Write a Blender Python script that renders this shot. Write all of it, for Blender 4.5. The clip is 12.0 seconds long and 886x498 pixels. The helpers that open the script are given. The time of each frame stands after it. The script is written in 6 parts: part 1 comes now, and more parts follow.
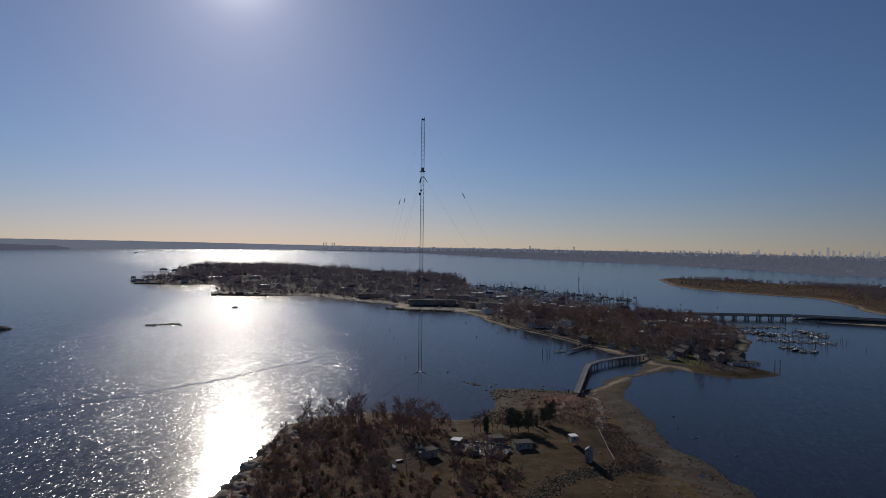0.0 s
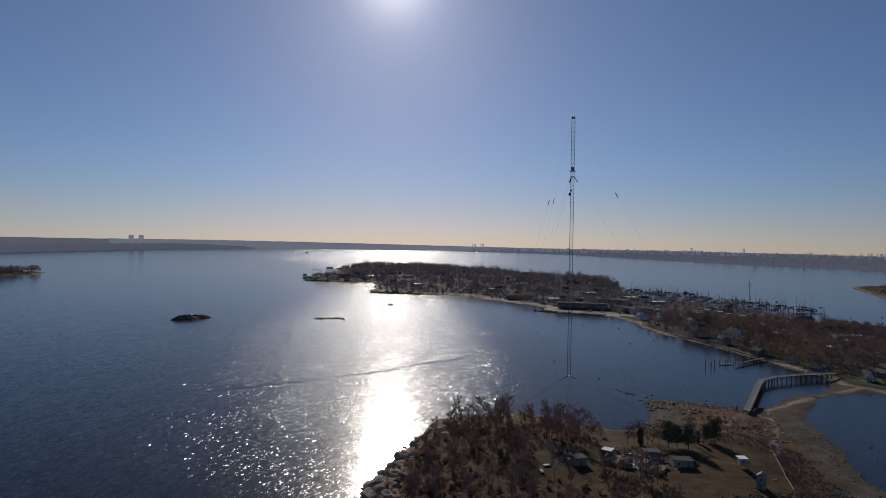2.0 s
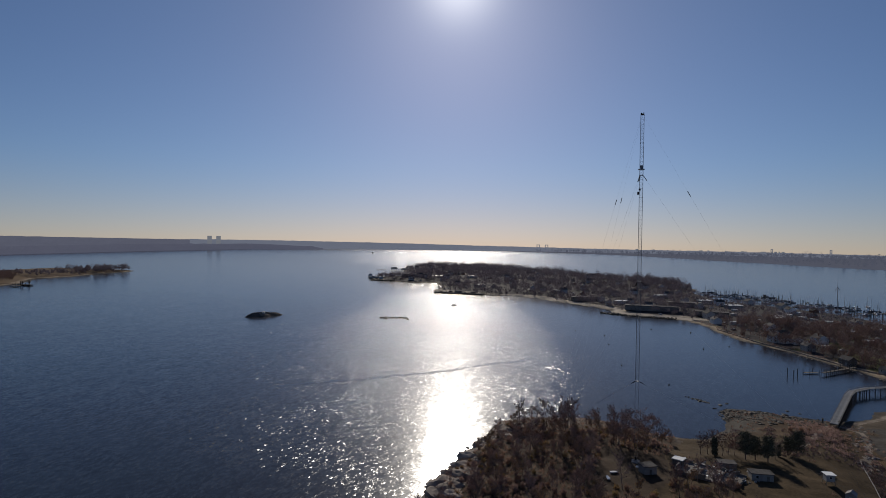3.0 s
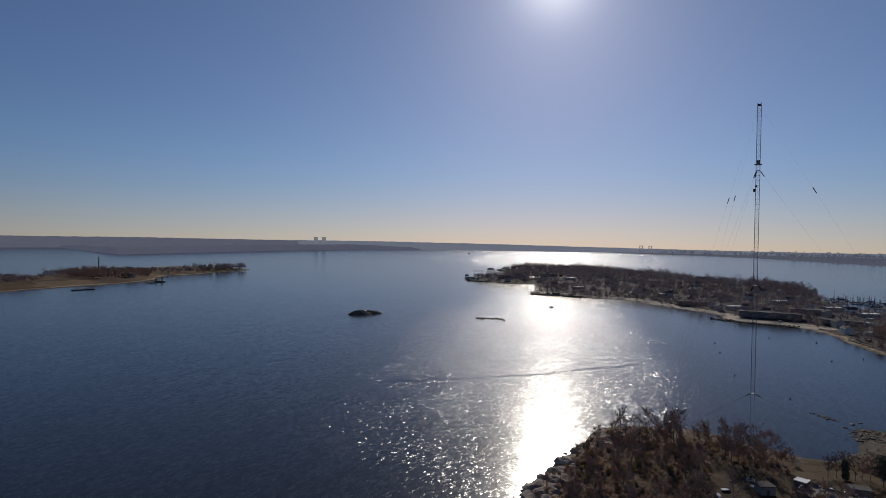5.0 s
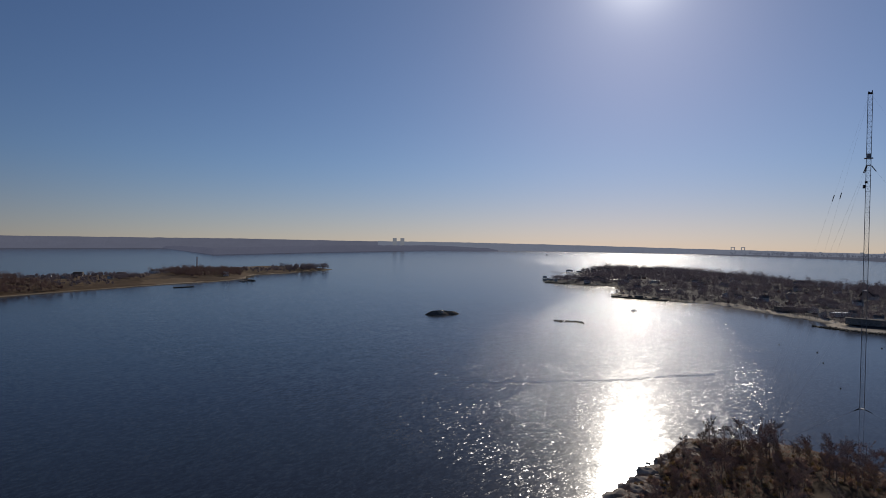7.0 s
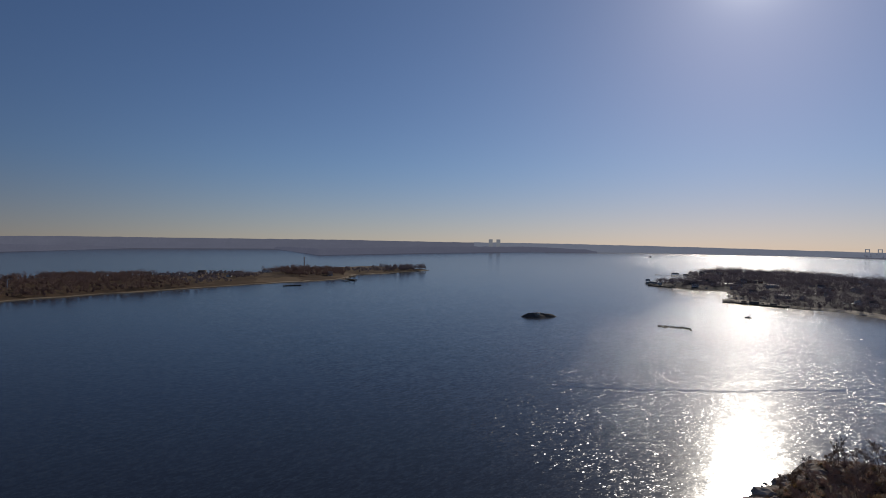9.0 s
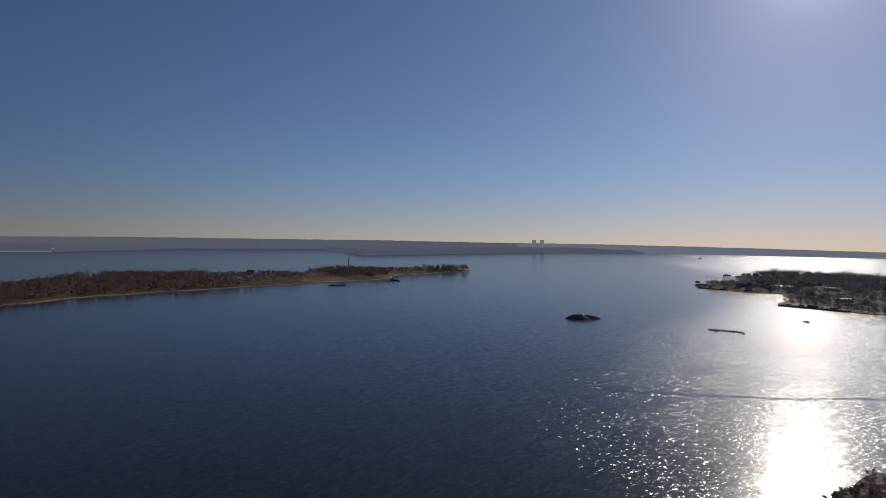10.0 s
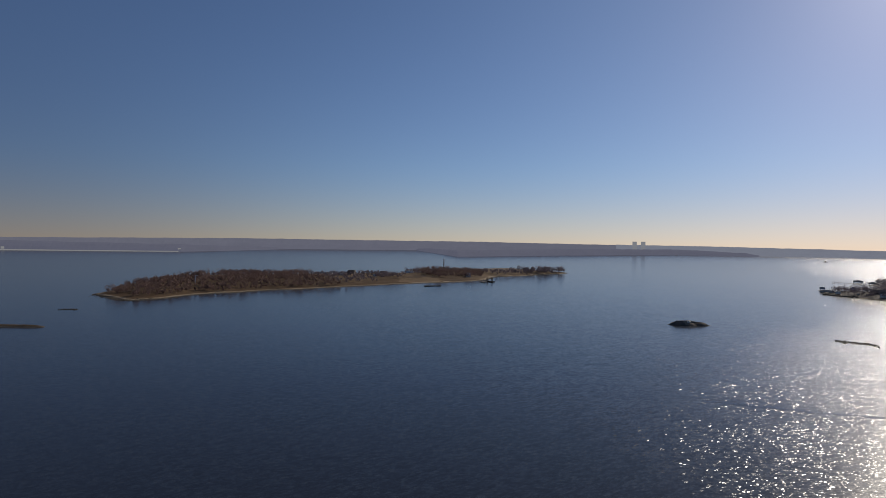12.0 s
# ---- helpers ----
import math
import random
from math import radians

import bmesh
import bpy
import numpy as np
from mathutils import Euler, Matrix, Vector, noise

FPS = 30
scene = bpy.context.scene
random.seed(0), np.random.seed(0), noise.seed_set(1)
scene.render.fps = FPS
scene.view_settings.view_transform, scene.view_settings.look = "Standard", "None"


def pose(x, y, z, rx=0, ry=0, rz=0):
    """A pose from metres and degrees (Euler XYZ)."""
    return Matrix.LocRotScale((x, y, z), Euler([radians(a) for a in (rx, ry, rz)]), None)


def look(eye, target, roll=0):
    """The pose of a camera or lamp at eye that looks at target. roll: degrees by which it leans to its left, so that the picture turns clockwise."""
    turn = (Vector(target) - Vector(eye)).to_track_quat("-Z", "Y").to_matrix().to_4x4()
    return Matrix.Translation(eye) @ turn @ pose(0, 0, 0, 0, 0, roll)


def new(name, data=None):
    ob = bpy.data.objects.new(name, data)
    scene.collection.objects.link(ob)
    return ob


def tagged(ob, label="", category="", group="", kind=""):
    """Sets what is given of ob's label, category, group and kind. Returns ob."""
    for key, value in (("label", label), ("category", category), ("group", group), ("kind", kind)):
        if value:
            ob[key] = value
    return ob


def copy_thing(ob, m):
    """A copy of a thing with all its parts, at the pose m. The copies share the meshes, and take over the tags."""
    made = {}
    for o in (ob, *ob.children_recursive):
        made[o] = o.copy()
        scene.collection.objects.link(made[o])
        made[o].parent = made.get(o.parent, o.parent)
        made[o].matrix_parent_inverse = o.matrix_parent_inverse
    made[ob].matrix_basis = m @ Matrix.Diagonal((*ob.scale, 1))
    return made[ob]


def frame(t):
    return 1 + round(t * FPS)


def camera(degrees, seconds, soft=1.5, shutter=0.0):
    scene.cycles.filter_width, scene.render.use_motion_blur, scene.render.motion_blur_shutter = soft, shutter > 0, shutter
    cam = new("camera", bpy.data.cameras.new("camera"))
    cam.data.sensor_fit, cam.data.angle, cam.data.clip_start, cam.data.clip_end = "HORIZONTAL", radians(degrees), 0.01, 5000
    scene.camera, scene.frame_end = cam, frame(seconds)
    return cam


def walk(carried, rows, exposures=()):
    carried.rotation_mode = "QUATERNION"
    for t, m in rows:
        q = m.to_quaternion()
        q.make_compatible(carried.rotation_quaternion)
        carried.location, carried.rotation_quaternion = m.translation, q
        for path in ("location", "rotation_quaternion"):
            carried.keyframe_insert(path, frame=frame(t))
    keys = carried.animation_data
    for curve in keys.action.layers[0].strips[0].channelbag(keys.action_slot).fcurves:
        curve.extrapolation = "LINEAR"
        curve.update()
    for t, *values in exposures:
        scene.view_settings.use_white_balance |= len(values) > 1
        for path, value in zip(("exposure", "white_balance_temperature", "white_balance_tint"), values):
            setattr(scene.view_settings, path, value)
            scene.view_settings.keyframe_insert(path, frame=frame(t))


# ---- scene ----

# camera: it hovers 100 m up and turns slowly to the left
cam = camera(76.84, 12.0, soft=0.9)
PATH = [(0.0, 0.0, -0.95, -0.81), (0.5, 2.72, -0.97, -0.82), (1.0, 6.70, -0.99, -0.82), (1.5, 10.90, -1.01, -0.82),
        (2.0, 15.13, -1.03, -0.82), (2.5, 18.48, -1.05, -0.81), (3.0, 21.62, -1.06, -0.80), (5.0, 31.48, -1.10, -0.76),
        (5.5, 33.19, -1.10, -0.75), (6.0, 34.88, -1.10, -0.74), (6.5, 36.92, -1.11, -0.73), (7.0, 39.36, -1.10, -0.72),
        (9.0, 49.18, -1.09, -0.69), (9.5, 51.37, -1.09, -0.69), (10.0, 53.56, -1.08, -0.69), (10.5, 55.41, -1.07, -0.70),
        (11.0, 57.62, -1.06, -0.70), (11.5, 60.36, -1.05, -0.72), (12.0, 63.24, -1.05, -0.74)]
walk(cam, [(t, pose(0, 0, 100, 90 + pitch, roll, yaw)) for t, yaw, pitch, roll in PATH],
     [(0.0, -0.06, 6500, 10), (3.0, -0.01, 6500, 10), (7.0, 0.0, 6500, 10), (9.5, -0.05, 6500, 10), (10.5, -0.02, 6550, 10), (11.0, 0.04, 6620, 10), (12.0, 0.34, 6850, 10)])

# ---- light ----
SUN_AZ, SUN_EL = 20.4, 24.8          # degrees left of +y, degrees above the horizon
sun_way = Vector((-math.sin(radians(SUN_AZ)) * math.cos(radians(SUN_EL)),
                  math.cos(radians(SUN_AZ)) * math.cos(radians(SUN_EL)), math.sin(radians(SUN_EL))))
sun = new("sun", bpy.data.lights.new("sun", "SUN"))
sun.data.energy, sun.data.angle, sun.data.color = 3.2, radians(0.53), (1.0, 0.92, 0.81)
sun.matrix_world = look(sun_way * 500, (0, 0, 0))

world = bpy.data.worlds.new("sky")
scene.world = world
world.use_nodes = True
wn, wl = world.node_tree.nodes, world.node_tree.links


lifted = wn.new("ShaderNodeVectorMath")          # the haze hides the lowest, brightest rim of the sky
lifted.operation = "ADD"
lifted.inputs[1].default_value = (0, 0, 0.027)
wl.new(wn.new("ShaderNodeTexCoord").outputs["Generated"], lifted.inputs[0])


def sky_layer(dust, air, ozone):
    k = wn.new("ShaderNodeTexSky")
    k.sky_type, k.sun_disc = "NISHITA", False
    k.sun_elevation, k.sun_rotation = radians(SUN_EL), radians(-SUN_AZ)
    k.altitude, k.air_density, k.dust_density, k.ozone_density = 100, air, dust, ozone
    wl.new(lifted.outputs[0], k.inputs["Vector"])
    return k.outputs[0]


def sky_mix(mode, a, b, fac=1.0):
    x = wn.new("ShaderNodeMix")
    x.data_type, x.blend_type = "RGBA", mode
    x.inputs[0].default_value = fac
    for sock, v in ((x.inputs[6], a), (x.inputs[7], b)):
        if isinstance(v, tuple):
            sock.default_value = (*v, 1)
        else:
            wl.new(v, sock)
    return x.outputs[2]


clear = sky_mix("MULTIPLY", sky_layer(0.0, 1.0, 3.0), (0.645, 0.722, 0.892))
glare = sky_mix("MULTIPLY", sky_layer(2.0, 0.5, 3.0), (0.092, 0.070, 0.066))
# the bright ring of haze close round the sun
toward = wn.new("ShaderNodeVectorMath")
toward.operation = "DOT_PRODUCT"
toward.inputs[1].default_value = sun_way
wl.new(wn.new("ShaderNodeTexCoord").outputs["Generated"], toward.inputs[0])


def halo(sharp, strength):
    p, q = wn.new("ShaderNodeMath"), wn.new("ShaderNodeMath")
    p.operation, q.operation = "POWER", "MULTIPLY"
    wl.new(toward.outputs["Value"], p.inputs[0])
    p.inputs[1].default_value, q.inputs[1].default_value = sharp, strength
    wl.new(p.outputs[0], q.inputs[0])
    return q.outputs[0]


haze = sky_mix("ADD", clear, glare)
for sharp, strength in ((600.0, 9.0), (110.0, 2.4), (6.0, 0.85)):
    haze = sky_mix("ADD", haze, sky_mix("MULTIPLY", halo(sharp, strength), {600.0: (1.0, 0.97, 0.9), 110.0: (0.9, 0.98, 1.02)}.get(sharp, (0.68, 1.0, 1.15))))
# the low air over the land is a little browner than the sky above it
height = wn.new("ShaderNodeSeparateXYZ")
wl.new(wn.new("ShaderNodeTexCoord").outputs["Generated"], height.inputs[0])
low = wn.new("ShaderNodeMapRange")
low.interpolation_type = "SMOOTHSTEP"
low.inputs[1].default_value, low.inputs[2].default_value, low.inputs[3].default_value, low.inputs[4].default_value = 0.0, 0.14, 1.0, 0.0
wl.new(height.outputs[2], low.inputs[0])
brown = wn.new("ShaderNodeMix")
brown.data_type, brown.blend_type = "RGBA", "MULTIPLY"
brown.inputs[7].default_value = (1.17, 0.94, 0.87, 1)
wl.new(low.outputs[0], brown.inputs[0])
wl.new(haze, brown.inputs[6])
# the hazy lower sky is dimmer far away from the sun's side
side, lower, both_ = wn.new("ShaderNodeMapRange"), wn.new("ShaderNodeMapRange"), wn.new("ShaderNodeMath")
for node, values, source in ((side, (0.1, 0.72, 1.0, 0.0), toward.outputs["Value"]), (lower, (0.0, 0.5, 1.0, 0.0), height.outputs[2])):
    node.interpolation_type = "SMOOTHSTEP"
    for sock, v in zip(node.inputs[1:5], values):
        sock.default_value = v
    wl.new(source, node.inputs[0])
both_.operation = "MULTIPLY"
wl.new(side.outputs[0], both_.inputs[0])
wl.new(lower.outputs[0], both_.inputs[1])
dim = wn.new("ShaderNodeMix")
dim.data_type, dim.blend_type = "RGBA", "MULTIPLY"
dim.inputs[7].default_value = (0.71, 0.68, 0.72, 1)
wl.new(both_.outputs[0], dim.inputs[0])
wl.new(brown.outputs[2], dim.inputs[6])
wl.new(dim.outputs[2], wn["Background"].inputs["Color"])
wn["Background"].inputs["Strength"].default_value = 0.055

# ---- materials ----


class Mat:
    """A small wrapper round one node material."""

    def __init__(self, name, rough=0.8, spec=0.3, metal=0.0):
        self.m = bpy.data.materials.new(name)
        self.m.use_nodes = True
        self.n, self.l = self.m.node_tree.nodes, self.m.node_tree.links
        self.b = self.n["Principled BSDF"]
        self.b.inputs["Roughness"].default_value = rough
        self.b.inputs["Specular IOR Level"].default_value = spec
        self.b.inputs["Metallic"].default_value = metal
        self.co = self.n.new("ShaderNodeTexCoord").outputs["Object"]

    def noise(self, scale, detail=4.0, rough=0.55, stretch=None):
        t = self.n.new("ShaderNodeTexNoise")
        t.inputs["Scale"].default_value, t.inputs["Detail"].default_value = scale, detail
        t.inputs["Roughness"].default_value = rough
        src = self.co
        if stretch:
            mp = self.n.new("ShaderNodeMapping")
            mp.inputs["Scale"].default_value = stretch
            self.l.new(src, mp.inputs[0])
            src = mp.outputs[0]
        self.l.new(src, t.inputs["Vector"])
        return t.outputs["Fac"]

    def ramp(self, fac, stops):
        r = self.n.new("ShaderNodeValToRGB")
        e = r.color_ramp.elements
        while len(e) < len(stops):
            e.new(0.5)
        for el, (p, c) in zip(e, stops):
            el.position, el.color = p, (*c, 1)
        self.l.new(fac, r.inputs[0])
        return r.outputs[0]

    def mix(self, fac, a, b, mode="MIX"):
        x = self.n.new("ShaderNodeMix")
        x.data_type, x.blend_type = "RGBA", mode
        for sock, v in ((x.inputs[0], fac), (x.inputs[6], a), (x.inputs[7], b)):
            if isinstance(v, (int, float)):
                sock.default_value = v
            elif isinstance(v, tuple):
                sock.default_value = (*v, 1)
            else:
                self.l.new(v, sock)
        return x.outputs[2]

    def math(self, op, a, b=0.0, c=0.0):
        x = self.n.new("ShaderNodeMath")
        x.operation = op
        for sock, v in zip(x.inputs, (a, b, c)):
            if isinstance(v, (int, float)):
                sock.default_value = v
            else:
                self.l.new(v, sock)
        return x.outputs[0]

    def color(self, out):
        self.l.new(out, self.b.inputs["Base Color"])
        return self

    def bump(self, fac, dist, strength=1.0, after=None):
        x = self.n.new("ShaderNodeBump")
        x.inputs["Strength"].default_value, x.inputs["Distance"].default_value = strength, dist
        self.l.new(fac, x.inputs["Height"])
        if after:
            self.l.new(after, x.inputs["Normal"])
        self.l.new(x.outputs[0], self.b.inputs["Normal"])
        return x.outputs[0]

    def glow(self, color, strength):
        self.b.inputs["Emission Color"].default_value = (*color, 1)
        self.b.inputs["Emission Strength"].default_value = strength
        return self


def speckled(name, dark, light, scale, rough=0.9, bump=0.0, each=0.0, spec=0.06, metal=0.0, big=0.12):
    """Two-scale mottled colour with relief; each: how much one piece differs from the next."""
    m = Mat(name, rough, spec, metal)
    f = m.math("ADD", m.math("MULTIPLY", m.noise(scale, 5), 0.65), m.math("MULTIPLY", m.noise(scale * big, 3), 0.35))
    c = m.ramp(f, [(0.3, dark), (0.7, light)])
    if each:
        o = m.n.new("ShaderNodeObjectInfo")
        v = m.math("ADD", m.math("MULTIPLY", o.outputs["Random"], 2 * each), 1 - each)
        x = m.n.new("ShaderNodeHueSaturation")
        m.l.new(v, x.inputs["Value"])
        m.l.new(c, x.inputs["Color"])
        c = x.outputs[0]
    m.color(c)
    if bump:
        m.bump(m.noise(scale * 1.5, 5), bump)
    return m.m


def island_mat(name, dark, light, scale, leak=0.0):
    """Pieces of a joined mesh that differ from one another; leak: light that passes through a clump of fine twigs."""
    m = Mat(name, 0.9, 0.1)
    g = m.n.new("ShaderNodeNewGeometry")
    c = m.ramp(g.outputs["Random Per Island"], [(0.0, dark), (0.6, light), (1.0, tuple(v * 1.25 for v in light))])
    out = m.mix(m.math("MULTIPLY", m.noise(scale, 3), 0.5), c, dark)
    m.color(out)
    if leak:
        t, x = m.n.new("ShaderNodeBsdfTranslucent"), m.n.new("ShaderNodeMixShader")
        m.l.new(out, t.inputs["Color"])
        x.inputs[0].default_value = leak
        m.l.new(m.b.outputs[0], x.inputs[1])
        m.l.new(t.outputs[0], x.inputs[2])
        m.l.new(x.outputs[0], m.n["Material Output"].inputs[0])
    return m.m


def shore_mat(name, bands, scale=0.25, soft=0.35, bump=0.08, rag=1.6):
    """Ground whose cover changes with its height above the tide: bands of (height, dark, light)."""
    m = Mat(name, 0.9, 0.06)
    sep = m.n.new("ShaderNodeSeparateXYZ")
    m.l.new(m.co, sep.inputs[0])
    h = m.math("ADD", sep.outputs[2], m.math("MULTIPLY", m.math("SUBTRACT", m.noise(scale * 0.5, 4), 0.5), rag))
    f = m.math("ADD", m.math("MULTIPLY", m.noise(scale * 3, 5, 0.65), 0.55), m.math("MULTIPLY", m.noise(scale * 0.3, 4), 0.45))
    out = None
    for z, dark, light in bands:
        c = m.ramp(f, [(0.32, dark), (0.68, light)])
        if out is None:
            out = c
        else:
            k = m.n.new("ShaderNodeMapRange")
            k.inputs[1].default_value, k.inputs[2].default_value = z - soft, z + soft
            m.l.new(h, k.inputs[0])
            out = m.mix(k.outputs[0], out, c)
    m.color(out)
    m.bump(m.noise(scale * 4, 5), bump)
    return m.m


C_MUD, C_WEED = ((0.036, 0.031, 0.027), (0.095, 0.08, 0.064)), ((0.035, 0.026, 0.014), (0.10, 0.066, 0.03))
C_SAND, C_GRASS = ((0.20, 0.158, 0.11), (0.37, 0.30, 0.215)), ((0.028, 0.020, 0.012), (0.105, 0.072, 0.039))
C_LITTER, C_ROCK = ((0.028, 0.02, 0.015), (0.08, 0.054, 0.034)), ((0.085, 0.07, 0.058), (0.29, 0.245, 0.205))
C_TOWN, C_SCRUB = ((0.03, 0.027, 0.028), (0.08, 0.07, 0.068)), ((0.042, 0.028, 0.018), (0.118, 0.077, 0.045))
C_LAWN = ((0.035, 0.042, 0.016), (0.10, 0.095, 0.04))
HIGH_WOOD = shore_mat("island_woodland_ground", [(0, *C_MUD), (0.3, *C_ROCK), (2.2, *C_LITTER)], 0.3, 0.5, 0.15)
HIGH_LEDGE = shore_mat("rock_ledge_ground", [(0, *C_MUD), (0.4, (0.085, 0.07, 0.058), (0.31, 0.26, 0.215)), (5.6, *C_LITTER)], 0.35, 0.5, 0.45, 2.4)
HIGH_LAWN = shore_mat("island_lawn_ground", [(0, *C_MUD), (0.9, *C_SCRUB), (1.9, *C_GRASS)], 0.3)
HIGH_FLAT = shore_mat("island_flats_ground", [(0, *C_MUD), (0.35, (0.05, 0.047, 0.043), (0.15, 0.137, 0.12)), (0.55, *C_MUD), (1.15, (0.05, 0.034, 0.016), (0.15, 0.09, 0.034)), (1.5, *C_MUD), (1.9, *C_SCRUB)], 0.12, 0.25, rag=2.2)
HIGH_POINT = shore_mat("rocky_point_ground", [(0, *C_MUD), (0.8, (0.034, 0.031, 0.027), (0.12, 0.108, 0.09)), (2.1, *C_SCRUB)], 0.3, 0.5, 0.2, 2.2)
HIGH_PATH = shore_mat("stony_path_ground", [(0, *C_MUD), (0.3, (0.13, 0.105, 0.08), (0.30, 0.25, 0.20))], 0.5, 0.3, 0.1)
HIGH_BAR = shore_mat("sand_bar_ground", [(0, *C_MUD), (0.35, (0.06, 0.047, 0.034), (0.13, 0.10, 0.07)), (1.3, *C_SAND)], 0.2, 0.12, rag=0.3)
ISLET_ROCK = shore_mat("islet_ground", [(0, *C_MUD), (0.4, (0.045, 0.04, 0.036), (0.15, 0.13, 0.112)), (5.5, (0.06, 0.046, 0.035), (0.16, 0.12, 0.09))], 0.4, 0.5, 0.3)
TOWN_SHORE = shore_mat("town_shore_ground", [(0, *C_MUD), (0.35, *C_SAND), (1.05, *C_TOWN)], 0.12)
TOWN_BEACH = shore_mat("town_beach_ground", [(0, *C_MUD), (0.25, (0.36, 0.30, 0.23), (0.54, 0.47, 0.38)), (2.2, *C_TOWN)], 0.12)
TOWN_LAWN = shore_mat("town_lawn_ground", [(0, *C_MUD), (0.3, *C_SAND), (1.3, *C_LAWN)], 0.12)
TOWN_FLAT = shore_mat("town_flats_ground", [(0, *C_MUD), (0.9, *C_WEED), (2.2, *C_TOWN)], 0.12)
REED_SHORE = shore_mat("reed_shore_ground", [(0, *C_MUD), (0.5, *C_SAND), (0.95, *C_SCRUB)], 0.05)
FIELD_SHORE = shore_mat("field_shore_ground", [(0, *C_MUD), (0.9, *C_SAND), (1.35, *C_SCRUB)], 0.05)
FIELD_DRY = shore_mat("dry_field_ground", [(0, *C_MUD), (0.7, *C_SAND), (1.9, (0.085, 0.058, 0.036), (0.17, 0.12, 0.074))], 0.05)

SAND = speckled("sand", (0.24, 0.19, 0.13), (0.42, 0.35, 0.26), 0.6, bump=0.05)
MUD = speckled("tidal_mud", (0.022, 0.020, 0.017), (0.06, 0.052, 0.042), 0.25, rough=0.7, bump=0.08, spec=0.12)
ROCK = speckled("shore_rock", (0.15, 0.124, 0.104), (0.38, 0.325, 0.275), 0.7, bump=0.2, each=0.25)
DARK_ROCK = speckled("dark_weathered_rock", (0.05, 0.045, 0.04), (0.16, 0.14, 0.12), 0.7, bump=0.2)
EARTH = speckled("town_ground", (0.07, 0.06, 0.045), (0.17, 0.15, 0.12), 0.12)
STEEL = speckled("galvanised_steel", (0.16, 0.16, 0.17), (0.28, 0.28, 0.29), 2.0, rough=0.5, metal=0.6)
PORCELAIN = speckled("dark_insulator", (0.02, 0.018, 0.018), (0.05, 0.04, 0.04), 3.0, rough=0.8)


def water_mat():
    """Wind-ruffled sea: a smooth swell, and on it a share of small steep facets that glint one by one; calmer zones are
    placed to bound the glitter in the camera's view.
    """
    m = Mat("sea_water", 0.16, 0.5)
    m.b.inputs["IOR"].default_value = 1.333
    deep = m.mix(m.noise(0.004, 3), (0.0115, 0.012, 0.015), (0.016, 0.0165, 0.020))
    m.color(deep)
    sep = m.n.new("ShaderNodeSeparateXYZ")
    m.l.new(m.co, sep.inputs[0])

    def vec(op, *args):
        x = m.n.new("ShaderNodeVectorMath")
        x.operation = op
        for sock, v in zip(x.inputs, args):
            if isinstance(v, tuple):
                sock.default_value = v
            else:
                m.l.new(v, sock)
        return x

    def fade(value, lo, hi, a, b):
        k = m.n.new("ShaderNodeMapRange")
        k.interpolation_type = "SMOOTHSTEP"
        for sock, v in zip(k.inputs[1:5], (lo, hi, a, b)):
            sock.default_value = v
        m.l.new(value, k.inputs[0])
        return k.outputs[0]

    def facets(layers, wind):
        """A normal tilted by layers of ripples: (width, length, steepness, whether they are separate flat facets)."""
        tilt = None
        for size, along, steep, flat in layers:
            mp, t = m.n.new("ShaderNodeMapping"), m.n.new("ShaderNodeTexVoronoi" if flat else "ShaderNodeTexNoise")
            mp.inputs["Scale"].default_value = (1 / size, 1 / along, 1.0)
            mp.inputs["Rotation"].default_value = (0.0, 0.0, size * 0.3)
            t.inputs["Scale"].default_value = 1.0
            if not flat:
                t.inputs["Detail"].default_value = 2.0
            m.l.new(m.co, mp.inputs[0])
            m.l.new(mp.outputs[0], t.inputs["Vector"])
            k = vec("MULTIPLY", vec("SUBTRACT", t.outputs["Color"], (0.5, 0.5, 0.5)).outputs[0], (steep, steep, 0.0)).outputs[0]
            tilt = vec("ADD", tilt, k).outputs[0] if tilt else k
        scaled = vec("SCALE", tilt)
        m.l.new(wind, scaled.inputs["Scale"])
        return vec("NORMALIZE", vec("ADD", scaled.outputs[0], (0.0, 0.0, 1.0)).outputs[0]).outputs[0]

    # streaks of gusts, a calm strip along the island's rocks, and calmer zones placed to fit where the glitter ends in
    # the camera's view
    gust = m.math("ADD", m.math("MULTIPLY", m.noise(0.010, 4, 0.6, (0.35, 1.6, 1.0)), 0.9), 0.55)
    y = m.math("SUBTRACT", sep.outputs[1], 374.0)
    edge = m.math("ADD", m.math("MULTIPLY", y, 0.17), m.math("MULTIPLY", m.math("MULTIPLY", y, y), 0.00019))
    ragged = m.math("MULTIPLY", m.noise(0.03, 3), 50.0)
    calm_side = fade(m.math("ADD", m.math("ADD", sep.outputs[0], edge), ragged), -100.0, 40.0, 1.0, 0.3)
    strip = fade(m.math("ADD", sep.outputs[1], m.math("MULTIPLY", ragged, 0.4)), 196.0, 216.0, 0.5, 1.0)
    calm_side = m.math("MAXIMUM", calm_side, fade(sep.outputs[1], 900.0, 1400.0, 0.3, 1.0))
    offing = m.math("ADD", fade(sep.outputs[1], 430.0, 850.0, 1.0, 0.56), fade(sep.outputs[1], 1500.0, 2300.0, 0.0, 0.45))
    wind = m.math("MULTIPLY", m.math("MULTIPLY", gust, calm_side), m.math("MULTIPLY", strip, offing))
    m.l.new(facets(((0.8, 1.6, 0.08, False), (3.0, 6.0, 0.055, False), (9.0, 22.0, 0.04, False)), wind), m.b.inputs["Normal"])
    glint = m.n.new("ShaderNodeBsdfPrincipled")
